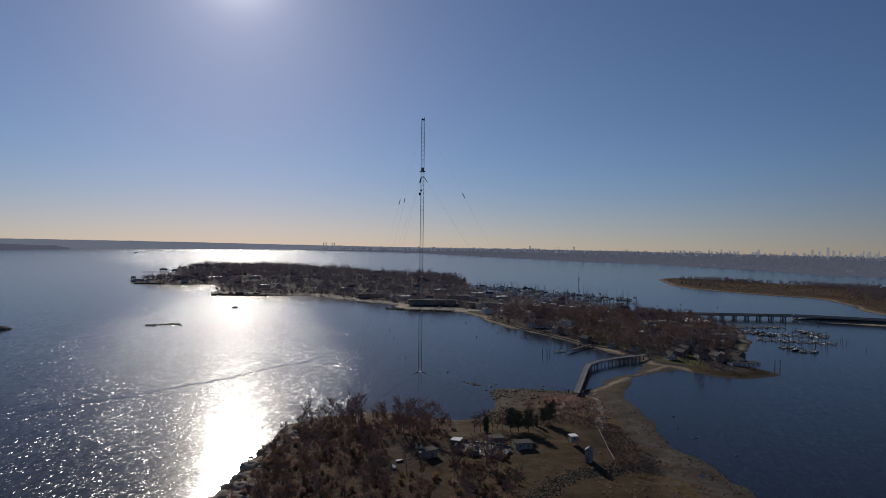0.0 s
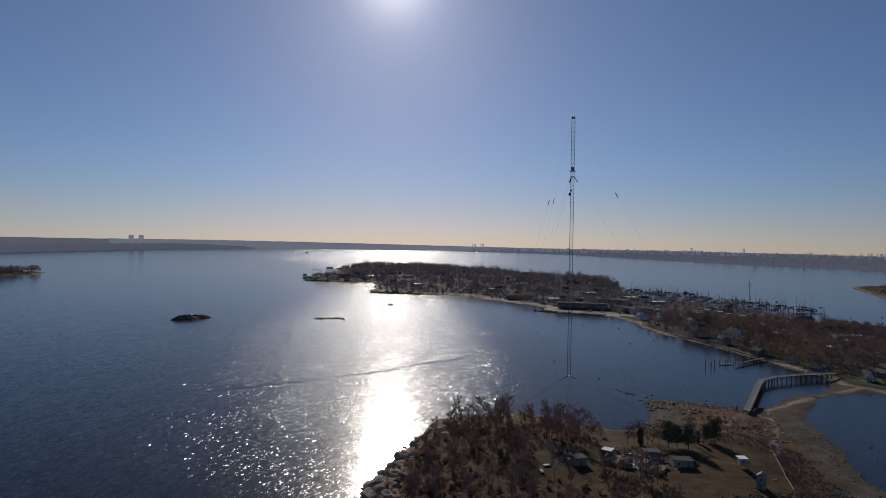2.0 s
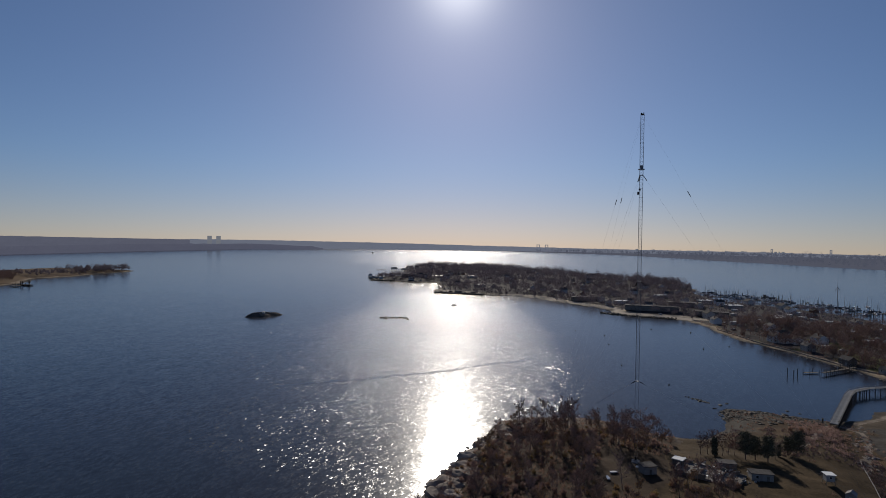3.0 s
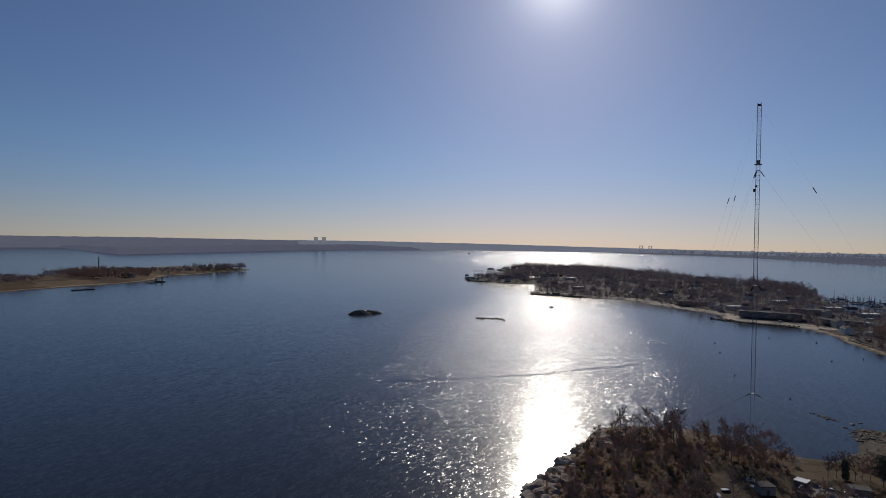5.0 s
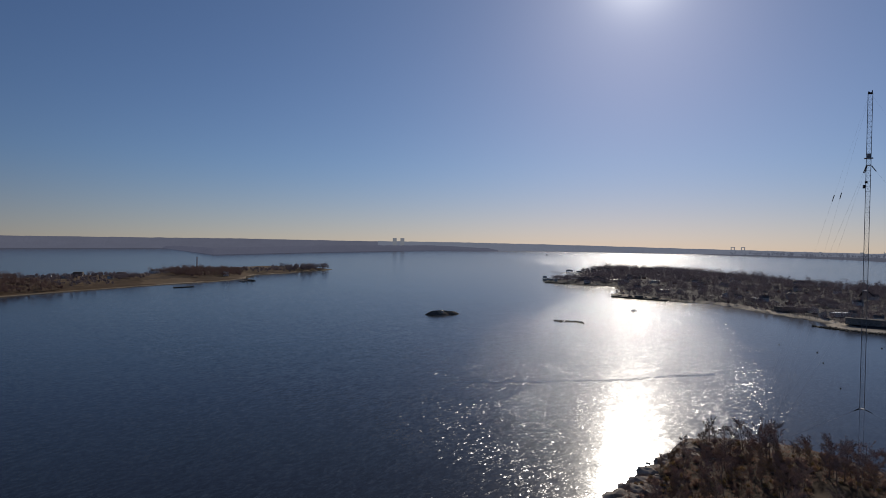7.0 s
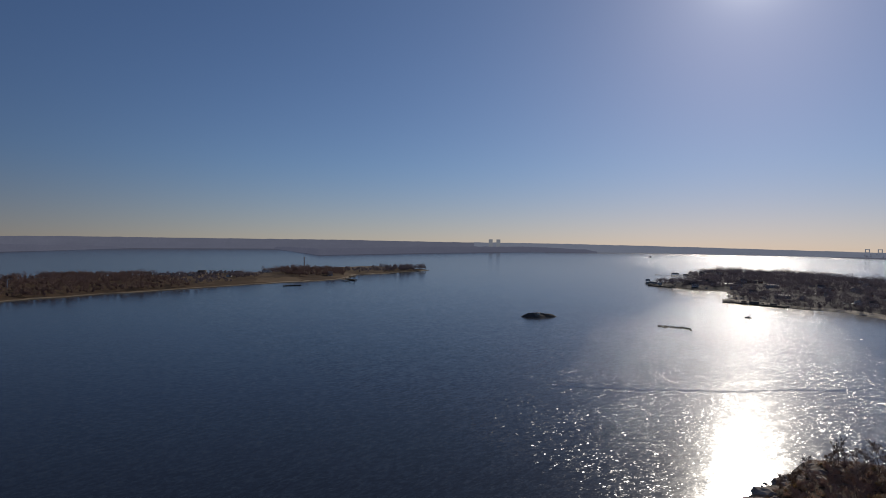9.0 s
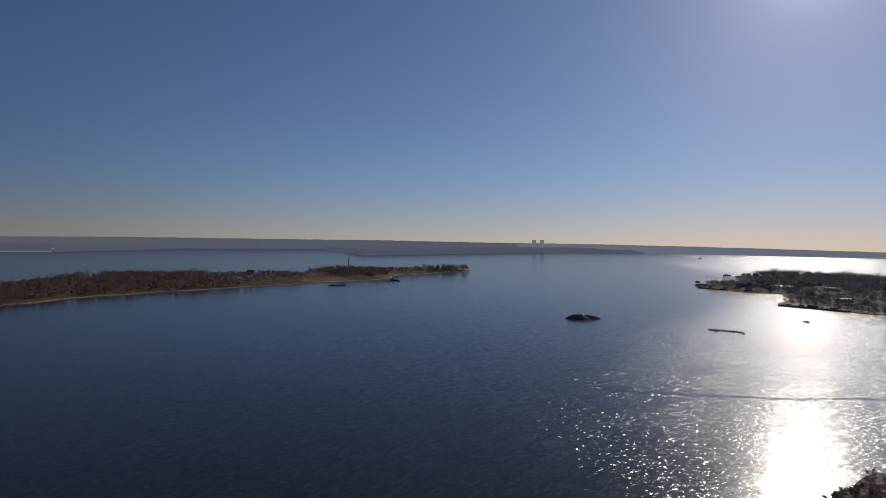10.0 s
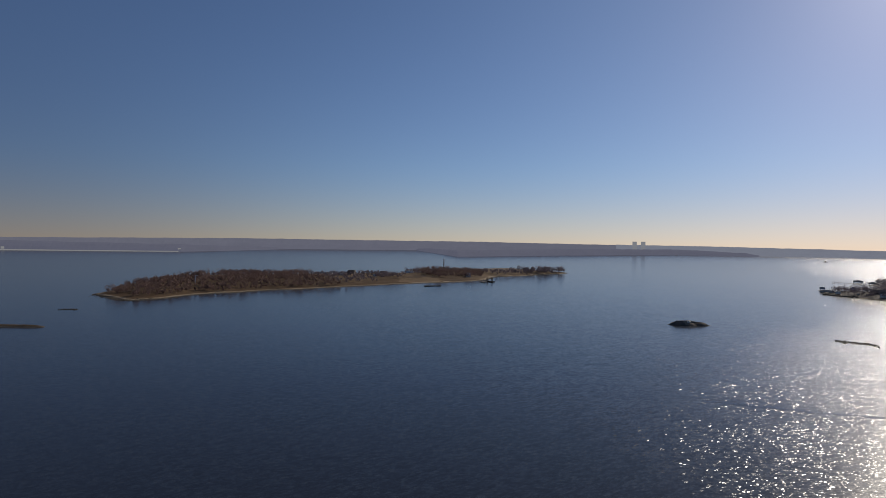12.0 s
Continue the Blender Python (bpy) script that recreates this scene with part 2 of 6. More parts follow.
    glint.inputs["IOR"].default_value, glint.inputs["Roughness"].default_value = 1.333, 0.192
    m.l.new(deep, glint.inputs["Base Color"])
    m.l.new(facets(((0.51, 1.0, 0.425, True), (1.12, 2.3, 0.395, True), (2.6, 5.5, 0.77, False)), wind), glint.inputs["Normal"])
    both = m.n.new("ShaderNodeMixShader")
    both.inputs[0].default_value = 0.24
    m.l.new(m.b.outputs[0], both.inputs[1])
    m.l.new(glint.outputs[0], both.inputs[2])
    m.l.new(both.outputs[0], m.n["Material Output"].inputs[0])
    return m.m


def slick_mat():
    """Smoothed water in an old wake, broken up by the ripples round it."""
    m = Mat("slick_water", 0.1, 0.5)
    m.b.inputs["IOR"].default_value = 1.333
    m.color(m.mix(m.noise(0.05, 3), (0.006, 0.010, 0.019), (0.008, 0.014, 0.025)))
    m.bump(m.noise(0.25, 3, 0.6), 0.10)
    k = m.n.new("ShaderNodeMapRange")
    k.inputs[1].default_value, k.inputs[2].default_value = 0.42, 0.62
    m.l.new(m.noise(0.35, 4, 0.7), k.inputs[0])
    clear_ = m.n.new("ShaderNodeBsdfTransparent")
    x = m.n.new("ShaderNodeMixShader")
    m.l.new(k.outputs[0], x.inputs[0])
    m.l.new(m.b.outputs[0], x.inputs[1])
    m.l.new(clear_.outputs[0], x.inputs[2])
    m.l.new(x.outputs[0], m.n["Material Output"].inputs[0])
    return m.m


SLICK = slick_mat()
WATER = water_mat()


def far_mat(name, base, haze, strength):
    """Distance seen through haze: the haze is painted in as a plain glow, mottled a little for woods and clearings."""
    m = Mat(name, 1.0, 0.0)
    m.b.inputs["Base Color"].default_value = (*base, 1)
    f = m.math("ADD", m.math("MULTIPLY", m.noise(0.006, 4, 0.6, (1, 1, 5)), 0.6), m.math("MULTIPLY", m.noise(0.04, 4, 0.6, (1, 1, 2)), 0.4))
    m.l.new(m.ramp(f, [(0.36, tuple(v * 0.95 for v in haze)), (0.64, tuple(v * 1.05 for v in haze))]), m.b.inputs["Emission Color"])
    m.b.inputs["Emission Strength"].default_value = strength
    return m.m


# these materials glow to imitate haze; pale towards the sun, dim away from it
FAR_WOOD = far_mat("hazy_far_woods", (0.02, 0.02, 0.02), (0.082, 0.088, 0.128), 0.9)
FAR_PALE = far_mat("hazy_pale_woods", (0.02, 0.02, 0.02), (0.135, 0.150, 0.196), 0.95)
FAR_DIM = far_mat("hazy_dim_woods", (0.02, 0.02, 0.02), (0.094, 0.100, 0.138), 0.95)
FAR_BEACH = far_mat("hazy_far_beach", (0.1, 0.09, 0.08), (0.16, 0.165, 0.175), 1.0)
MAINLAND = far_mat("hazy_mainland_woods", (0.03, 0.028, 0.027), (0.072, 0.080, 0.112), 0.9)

# ---- helpers of this place ----


def mesh_of(name, verts, faces, *mats):
    me = bpy.data.meshes.new(name)
    me.from_pydata(verts, [], faces)
    for m in mats:
        me.materials.append(m)
    return me


def part(name, data, parent, label="", mat=None):
    """One mesh object under a thing or a part; data is a bmesh, a mesh, or (verts, faces)."""
    if isinstance(data, bmesh.types.BMesh):
        me = bpy.data.meshes.new(name)
        data.to_mesh(me)
        data.free()
    elif isinstance(data, tuple):
        me = mesh_of(name, *data)
    else:
        me = data
    if mat and not me.materials:
        me.materials.append(mat)
    ob = new(name, me)
    ob.parent = parent
    return tagged(ob, label) if label else ob


def lattice_noise(seed, n=64):
    """Smooth 2D value noise over numpy arrays."""
    g = np.random.RandomState(seed).rand(n, n) * 2 - 1

    def f(x, y):
        xi, yi = np.floor(x).astype(int), np.floor(y).astype(int)
        u, v = x - xi, y - yi
        u, v = u * u * (3 - 2 * u), v * v * (3 - 2 * v)
        a, b = g[xi % n, yi % n], g[(xi + 1) % n, yi % n]
        c, d = g[xi % n, (yi + 1) % n], g[(xi + 1) % n, (yi + 1) % n]
        return (a * (1 - u) + b * u) * (1 - v) + (c * (1 - u) + d * u) * v
    return f


VN = lattice_noise(3)


def fbm(x, y, size, octaves=4):
    s, a = 0.0, 1.0
    for k in range(octaves):
        s = s + a * VN(x / size + 17.3 * k, y / size + 5.1 * k)
        size, a = size / 2.1, a * 0.5
    return s


def outline(points, steps=6):
    """A closed smooth line through the points."""
    p, out = np.array(points, float), []
    n = len(p)
    for i in range(n):
        a, b, c, d = p[i - 1], p[i], p[(i + 1) % n], p[(i + 2) % n]
        for t in np.arange(steps) / steps:
            out.append(0.5 * (2 * b + (c - a) * t + (2 * a - 5 * b + 4 * c - d) * t * t + (3 * b - a - 3 * c + d) * t ** 3))
    return np.array(out)


def shore_distance(x, y, line):
    """Metres from the outline, positive inside."""
    d, inside = np.full(x.shape, 1e9), np.zeros(x.shape, bool)
    for (ax, ay), (bx, by) in zip(line, np.roll(line, -1, 0)):
        ex, ey = bx - ax, by - ay
        t = np.clip(((x - ax) * ex + (y - ay) * ey) / (ex * ex + ey * ey + 1e-9), 0, 1)
        d = np.minimum(d, np.hypot(x - ax - t * ex, y - ay - t * ey))
        if ey:
            inside ^= ((ay > y) != (by > y)) & (x < ex * (y - ay) / ey + ax)
    return np.where(inside, d, -d)


class Land:
    """A land mass: an outline, and a height over every point of the plan."""

    def __init__(self, points, profile, rag=3.0, rag_size=25.0, steps=6):
        self.line, self.profile, self.rag, self.rag_size = outline(points, steps), profile, rag, rag_size

    def dist(self, x, y):
        x, y = np.atleast_1d(np.asarray(x, float)), np.atleast_1d(np.asarray(y, float))
        return shore_distance(x, y, self.line) + self.rag * fbm(x, y, self.rag_size)

    def z(self, x, y):
        x, y = np.atleast_1d(np.asarray(x, float)), np.atleast_1d(np.asarray(y, float))
        return self.profile(self.dist(x, y), x, y)

    def at(self, x, y):
        return float(self.z(x, y)[0])

    def build(self, name, cell, zones, mats, label, margin=10.0):
        (x0, y0), (x1, y1) = self.line.min(0) - margin, self.line.max(0) + margin
        nx, ny = int((x1 - x0) / cell) + 2, int((y1 - y0) / cell) + 2
        X, Y = np.meshgrid(x0 + np.arange(nx) * cell, y0 + np.arange(ny) * cell)
        X, Y = X.ravel(), Y.ravel()
        D = self.dist(X, Y)
        Z = self.profile(D, X, Y)
        idx = np.arange(nx * ny).reshape(ny, nx)
        q = np.stack([idx[:-1, :-1], idx[:-1, 1:], idx[1:, 1:], idx[1:, :-1]], -1).reshape(-1, 4)
        q = q[D[q].max(1) > -margin]
        used = np.unique(q)
        remap = np.zeros(nx * ny, int)
        remap[used] = np.arange(len(used))
        me = mesh_of(name, np.stack([X, Y, Z], 1)[used].tolist(), remap[q].tolist(), *mats)
        me.polygons.foreach_set("material_index", zones(D[q].mean(1), X[q].mean(1), Y[q].mean(1), Z[q].mean(1)).astype(np.int32))
        me.polygons.foreach_set("use_smooth", np.ones(len(q), bool))
        me.update()
        return tagged(new(name, me), label, "land", kind="structure")


def tube(verts, faces, a, b, r0, r1, sides=5):
    """Adds a tapered tube from a to b to the lists."""
    a, b = Vector(a), Vector(b)
    way = (b - a).normalized()
    u = way.orthogonal().normalized()
    v = way.cross(u)
    k = len(verts)
    for p, r in ((a, r0), (b, r1)):
        for i in range(sides):
            t = 2 * math.pi * i / sides
            verts.append(tuple(p + (u * math.cos(t) + v * math.sin(t)) * r))
    for i in range(sides):
        j = (i + 1) % sides
        faces.append((k + i, k + j, k + sides + j, k + sides + i))
    faces.append(tuple(range(k + sides - 1, k - 1, -1)))
    faces.append(tuple(range(k + sides, k + 2 * sides)))


def box(verts, faces, x0, y0, z0, x1, y1, z1):
    k = len(verts)
    verts += [(x, y, z) for z in (z0, z1) for x, y in ((x0, y0), (x1, y0), (x1, y1), (x0, y1))]
    faces += [tuple(k + i for i in f) for f in ((3, 2, 1, 0), (4, 5, 6, 7), (0, 1, 5, 4), (1, 2, 6, 5), (2, 3, 7, 6), (3, 0, 4, 7))]


def tubes(*rows, sides=5):
    v, f = [], []
    for row in rows:
        tube(v, f, *row, sides=sides)
    return v, f


def boxes(*rows):
    v, f = [], []
    for row in rows:
        box(v, f, *row)
    return v, f


# ---- water and land ----
ring = [(0.0, 0.0, 0.0)] + [(r * math.cos(a * math.pi / 48), r * math.sin(a * math.pi / 48), 0.0)
                            for r in (400, 1500, 5200) for a in range(96)]
fan = [(0, 1 + a, 1 + (a + 1) % 96) for a in range(96)]
fan += [(1 + 96 * k + a, 97 + 96 * k + a, 97 + 96 * k + (a + 1) % 96, 1 + 96 * k + (a + 1) % 96) for k in (0, 1) for a in range(96)]
tagged(new("water", mesh_of("water", ring, fan, WATER)), "rippled blue sea water glittering under a low sun", "water", kind="structure")


def rise(d, beach, slope, bank, top, reach):
    """Under water, a beach, a bank, then a gentle rise to the top."""
    z = np.where(d < 0, np.maximum(d * 0.12, -2.5), d * slope)
    z = np.where(d > beach, beach * slope + np.clip((d - beach) / bank, 0, 1) * 1.5, z)
    k = np.clip((d - beach - bank) / reach, 0, 1)
    return z + np.where(d > beach + bank, (3 * k * k - 2 * k ** 3) * (top - beach * slope - 1.5), 0)


def high_profile(d, x, y):
    flat = np.clip((x - 60 - 0.12 * (y - 230)) / 25, 0, 1)           # mud flats towards the east, low
    z = rise(d, 4, 0.2, 5, 6.0, 40) * (1 - flat) + rise(d, 30, 0.045, 12, 3.4, 40) * flat
    bare = np.clip((-60 - x) / 10, 0, 1) * np.clip(d / 3, 0, 1) * np.clip((20 - d) / 8, 0, 1)      # stepped rock ledges along the west shore
    steps = (fbm(x, y, 11) + 0.35 * d) / 1.1
    z = z + bare * (0.9 + 0.75 * (np.floor(steps) + np.clip((steps % 1) * 4, 0, 1) - steps) + 0.5 * np.abs(fbm(x + 90, y, 5)))
    neck = np.clip((y - 325) / 40, 0, 1)
    z = np.where(d > 0, z * (1 - 0.55 * neck), z)
    bar = np.clip((y - 366) / 8, 0, 1) * np.clip((x - 92) / 8, 0, 1)
    z = z + bar * 0.07 * np.clip(d, 0, 10)
    return z + np.clip(d / 12, 0, 1) * 0.5 * fbm(x, y, 14) * (1 - bar)


high = Land([(-86, 208), (-83, 240), (-84, 266), (-79, 290), (-60, 312), (-26, 318), (0, 309), (22, 310), (32, 340), (33, 368),
             (48, 378), (70, 374), (88, 372), (101, 378), (131, 411.5), (157, 436), (172, 464), (192, 452), (184, 436), (158, 423), (137, 401), (121, 366),
             (119, 330), (116, 298), (116, 270), (123, 245), (124, 200), (118, 130), (60, 90), (-30, 95), (-80, 150)], high_profile, 3.0, 16)


def high_zones(d, x, y, z):
    n = fbm(x, y, 9)
    zone = np.where(x + 3 * n > 4 + 0.1 * (y - 250), 1, 0)
    zone = np.where(x + 5 * n > 84 - (y - 300) * 0.05, 2, zone)
    zone = np.where((x < -58) & (d + 4 * n < np.where(y < 232, 15, 9)), 6, zone)
    zone = np.where((y + 3 * n > 322) & (x + 3 * n < 84), 4, zone)
    zone = np.where((y + 3 * n > 364) & (x > 92), 3, zone)
    for way in ([(101, 371), (118, 388), (140, 411), (160, 428), (176, 444), (190, 458)], [(88, 361), (98, 352), (97, 335), (92, 318), (86, 301), (83, 285)], [(86, 358), (77, 336), (68, 314), (60, 300)]):
        for (ax, ay), (bx, by) in zip(way, way[1:]):
            k = np.clip(((x - ax) * (bx - ax) + (y - ay) * (by - ay)) / ((bx - ax) ** 2 + (by - ay) ** 2), 0, 1)
            zone = np.where(np.hypot(x - ax - k * (bx - ax), y - ay - k * (by - ay)) < (2.3 if way[0][0] > 100 else 1.3) + 0.9 * n, 5, zone)
    return zone


high.build("island", 1.2, high_zones, (HIGH_WOOD, HIGH_LAWN, HIGH_FLAT, HIGH_BAR, HIGH_POINT, HIGH_PATH, HIGH_LEDGE), "small rocky island with dry grass and mud flats")


def city_profile(d, x, y):
    sandy = np.clip((y - 810) / 40, 0, 1) * np.clip((1000 - y) / 40, 0, 1) * np.clip((-40 - x) / 20, 0, 1)
    hill = 4.5 * np.clip((y - 1050) / 260, 0, 1) * np.clip((d - 15) / 70, 0, 1)
    return hill + rise(d, 6, 0.12, 6, 5.0, 60) * (1 - sandy) + rise(d, 24, 0.045, 10, 5.0, 60) * sandy + np.clip(d / 20, 0, 1) * 0.6 * fbm(x, y, 60)


city = Land([(-679, 1234), (-599, 1160), (-522, 1142), (-480, 1160), (-420, 1060), (-403, 980), (-292, 956), (-215, 956), (-127, 880), (-79, 846), (-60, 800), (-37, 786),
             (14, 778), (37, 757), (66, 664), (102, 600), (125, 562), (152, 504), (172, 480), (170, 455), (190, 438), (207, 416),
             (236, 413), (263, 427), (256, 452), (267, 498), (300, 545), (345, 640), (318, 745), (262, 838), (236, 930), (165, 1000), (92, 1062),
             (57, 1194), (50, 1320), (-127, 1507), (-395, 1748), (-675, 1860), (-789, 1779), (-770, 1600), (-660, 1450), (-640, 1320)], city_profile, 4.0, 40)


def city_zones(d, x, y, z):
    n = fbm(x, y, 30)
    zone = np.where((n > 0.4) & (y < 760), 1, 0)
    zone = np.where((x > 150) & (x < 215) & (y > 444) & (y < 482) & (d > 14), 1, zone)
    zone = np.where((y > 770) & (y < 1010) & (x < 60) & (d < 26), 3, zone)
    return np.where((x > 196) & (y < 448), 2, zone)


city.build("town_island", 3.0, city_zones, (TOWN_SHORE, TOWN_LAWN, TOWN_FLAT, TOWN_BEACH), "long built-up island with sandy beaches and bare woods")

marsh = Land([(588, 1520), (539, 1290), (571, 1181), (623, 1103), (687, 1048), (682, 945), (640, 830), (680, 740), (900, 800), (1100, 1150), (1000, 1320),
              (861, 1390), (761, 1511), (660, 1560)], lambda d, x, y: rise(d, 10, 0.1, 8, 4.0, 60), 6.0, 60)
marsh.build("marsh_point", 8.0, lambda d, x, y, z: np.zeros(d.shape), (REED_SHORE,), "low marshy point with rust-brown reeds")

hart = Land([(-1073, -98), (-968, -52), (-975, -2), (-1025, 67), (-1060, 184), (-1084, 297), (-1112, 426), (-1128, 522), (-1149, 676), (-1258, 800), (-1268, 880), (-1296, 960),
             (-1325, 1075), (-1390, 1120), (-1600, 1060), (-1595, 838), (-1497, 633), (-1508, 493), (-1507, 403), (-1560, 182), (-1460, 18), (-1297, -57), (-1163, -82)],
            lambda d, x, y: rise(d, 12, 0.1, 8, 6.0, 80) + np.clip(d / 30, 0, 1) * 1.0 * fbm(x, y, 80), 6.0, 60)
hart.build("long_island_of_fields", 8.0, lambda d, x, y, z: np.where((y > 330) & (y < 1000) & (d > 12) & (fbm(x, y, 90) > -0.1), 1, 0), (FIELD_SHORE, FIELD_DRY), "long low island with dry fields and bare woods")

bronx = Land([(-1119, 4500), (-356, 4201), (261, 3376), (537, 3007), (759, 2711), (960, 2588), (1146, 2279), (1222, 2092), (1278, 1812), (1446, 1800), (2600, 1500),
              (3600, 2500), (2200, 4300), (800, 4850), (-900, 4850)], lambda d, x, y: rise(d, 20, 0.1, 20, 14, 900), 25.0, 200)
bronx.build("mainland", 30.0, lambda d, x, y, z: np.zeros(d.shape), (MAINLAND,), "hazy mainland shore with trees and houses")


def far_ridge(name, shore, mat, label, depth=170.0, bumps=2.0, beach=0.0):
    """A wooded shore in the distance: rows of points (x, y, crest height) along the water."""
    rows = []
    s = np.array(shore, float)
    leg = np.concatenate([[0], np.cumsum(np.hypot(*np.diff(s[:, :2], axis=0).T))])
    q = np.arange(0, leg[-1], 14.0)
    px, py, pc = (np.interp(q, leg, s[:, k]) for k in range(3))
    n = fbm(q, q * 0 + 3.0, 60.0, 4) * bumps
    rad = np.hypot(px, py)
    verts, faces, m = [], [], len(q)
    for off, k in ((0, -0.02), (4, 0.10), (40, 0.45), (90, 0.8), (depth, 1.0), (depth + 10, -0.02)):
        g = 1 + off / rad
        zz = pc * k + (n * k if k > 0 else 0) + (1.5 * fbm(q, q * 0 + off, 18.0, 2) if 0.2 < k < 0.9 else 0)
        verts += np.stack([px * g, py * g, zz], 1).tolist()
    for r in range(5):
        faces += [(r * m + i, r * m + i + 1, (r + 1) * m + i + 1, (r + 1) * m + i) for i in range(m - 1)]
    me = mesh_of(name, verts, faces, mat, FAR_BEACH)
    if beach:
        for k in range(m - 1):
            me.polygons[k].material_index = 1 if q[k] < beach else 0
    return tagged(new(name, me), label, "far shore", kind="structure")


def far_at(az, radius, crest):
    return (-radius * math.sin(radians(az)), radius * math.cos(radians(az)), crest)


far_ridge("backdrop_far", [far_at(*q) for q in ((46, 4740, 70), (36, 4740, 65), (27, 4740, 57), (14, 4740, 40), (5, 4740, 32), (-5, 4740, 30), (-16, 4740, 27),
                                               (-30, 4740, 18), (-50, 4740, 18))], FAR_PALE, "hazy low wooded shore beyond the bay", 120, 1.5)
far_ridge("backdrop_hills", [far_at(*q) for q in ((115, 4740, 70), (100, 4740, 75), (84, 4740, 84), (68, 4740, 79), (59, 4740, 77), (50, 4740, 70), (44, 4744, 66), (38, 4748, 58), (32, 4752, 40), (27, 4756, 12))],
          FAR_DIM, "dim hazy wooded hills beyond the bay", 120, 1.5)
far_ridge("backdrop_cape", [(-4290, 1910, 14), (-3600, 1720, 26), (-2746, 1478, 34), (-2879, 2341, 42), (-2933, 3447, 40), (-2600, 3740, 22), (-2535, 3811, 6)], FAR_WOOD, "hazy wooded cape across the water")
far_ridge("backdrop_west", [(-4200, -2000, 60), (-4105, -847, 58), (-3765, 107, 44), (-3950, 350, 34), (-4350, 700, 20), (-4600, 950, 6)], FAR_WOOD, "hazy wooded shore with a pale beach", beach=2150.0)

# ---- more materials ----
WOOD_OLD = speckled("weathered_timber", (0.10, 0.085, 0.07), (0.24, 0.21, 0.18), 1.2, each=0.2)
DECKING = speckled("grey_deck_boards", (0.16, 0.165, 0.17), (0.30, 0.305, 0.315), 1.2, each=0.15)
PILE = speckled("dark_wet_piles", (0.03, 0.026, 0.022), (0.09, 0.08, 0.07), 1.0, each=0.2)
CONCRETE = speckled("stained_concrete", (0.20, 0.19, 0.18), (0.38, 0.36, 0.33), 0.5, each=0.12)
ASPHALT = speckled("asphalt", (0.045, 0.045, 0.046), (0.08, 0.08, 0.08), 0.5)
# same concrete with shade put into its colour, for walls that rendered too bright
DARKENED_CONCRETE = speckled("darkened_concrete", (0.10, 0.094, 0.086), (0.27, 0.25, 0.225), 0.6, each=0.15)
WHITE = speckled("white_paint", (0.62, 0.62, 0.60), (0.80, 0.80, 0.78), 0.6, rough=0.5, each=0.08)
SIDING = speckled("pale_siding", (0.34, 0.33, 0.31), (0.58, 0.56, 0.53), 0.4, rough=0.7, each=0.35)
BRICK = speckled("red_brick_wall", (0.15, 0.075, 0.05), (0.27, 0.14, 0.10), 0.8, each=0.2)
SHINGLE = speckled("roof_shingle", (0.05, 0.048, 0.047), (0.13, 0.12, 0.115), 0.7, each=0.35)
TARP = speckled("white_shrink_wrap", (0.60, 0.62, 0.65), (0.80, 0.81, 0.83), 0.4, rough=0.35, each=0.06, spec=0.5)
GELCOAT = speckled("white_gelcoat", (0.50, 0.51, 0.52), (0.72, 0.72, 0.72), 0.3, rough=0.25, each=0.3, spec=0.5)
NAVY = speckled("navy_hull", (0.015, 0.02, 0.045), (0.03, 0.04, 0.08), 0.4, rough=0.25, spec=0.5)
ALU = speckled("dull_aluminium", (0.30, 0.30, 0.31), (0.45, 0.45, 0.46), 1.0, rough=0.4, metal=0.8)
GLASS_DARK = speckled("dark_window_glass", (0.015, 0.017, 0.02), (0.03, 0.033, 0.038), 0.4, rough=0.08, spec=0.6)
BARK = speckled("grey_brown_bark", (0.14, 0.10, 0.08), (0.32, 0.24, 0.19), 1.5, each=0.3, spec=0.05)
TWIG = speckled("bare_twigs", (0.19, 0.135, 0.12), (0.35, 0.25, 0.215), 0.5, each=0.35, spec=0.05)
OCHRE = island_mat("ochre_leaves", (0.13, 0.085, 0.042), (0.26, 0.17, 0.085), 0.4, 0.35)
NEEDLE = island_mat("dark_needles", (0.06, 0.062, 0.046), (0.135, 0.135, 0.09), 0.4)
BRUSH = island_mat("brushwood", (0.19, 0.125, 0.098), (0.35, 0.225, 0.17), 0.2, 0.45)
OLIVE = island_mat("olive_brown_shrub", (0.17, 0.12, 0.055), (0.31, 0.22, 0.10), 0.2, 0.4)
RUST = island_mat("rust_brown_shrub", (0.17, 0.105, 0.078), (0.31, 0.19, 0.14), 0.2, 0.45)
PLUM = island_mat("purple_brown_twigs", (0.20, 0.138, 0.122), (0.36, 0.245, 0.21), 0.2, 0.45)
# purplish tint puts some distance haze into the bare trees' colour
WOODS = island_mat("hazy_winter_woods", (0.132, 0.11, 0.124), (0.195, 0.163, 0.178), 0.02, 0.24)
RUSSET = island_mat("russet_woods", (0.128, 0.084, 0.076), (0.195, 0.132, 0.115), 0.02, 0.24)
REED = island_mat("dead_reeds", (0.115, 0.082, 0.06), (0.185, 0.135, 0.096), 0.02, 0.25)
# towers glow faintly too, their haze set in the emission colour
LIVID = far_mat("hazy_towers", (0.02, 0.02, 0.02), (0.145, 0.155, 0.18), 1.0)
FAINT = far_mat("faint_towers", (0.02, 0.02, 0.02), (0.192, 0.20, 0.228), 1.0)

rng = np.random.RandomState(11)
ORIGIN = Matrix.Identity(4)


def thing(name, label, category, group=""):
    return tagged(new(name), label, category, group)


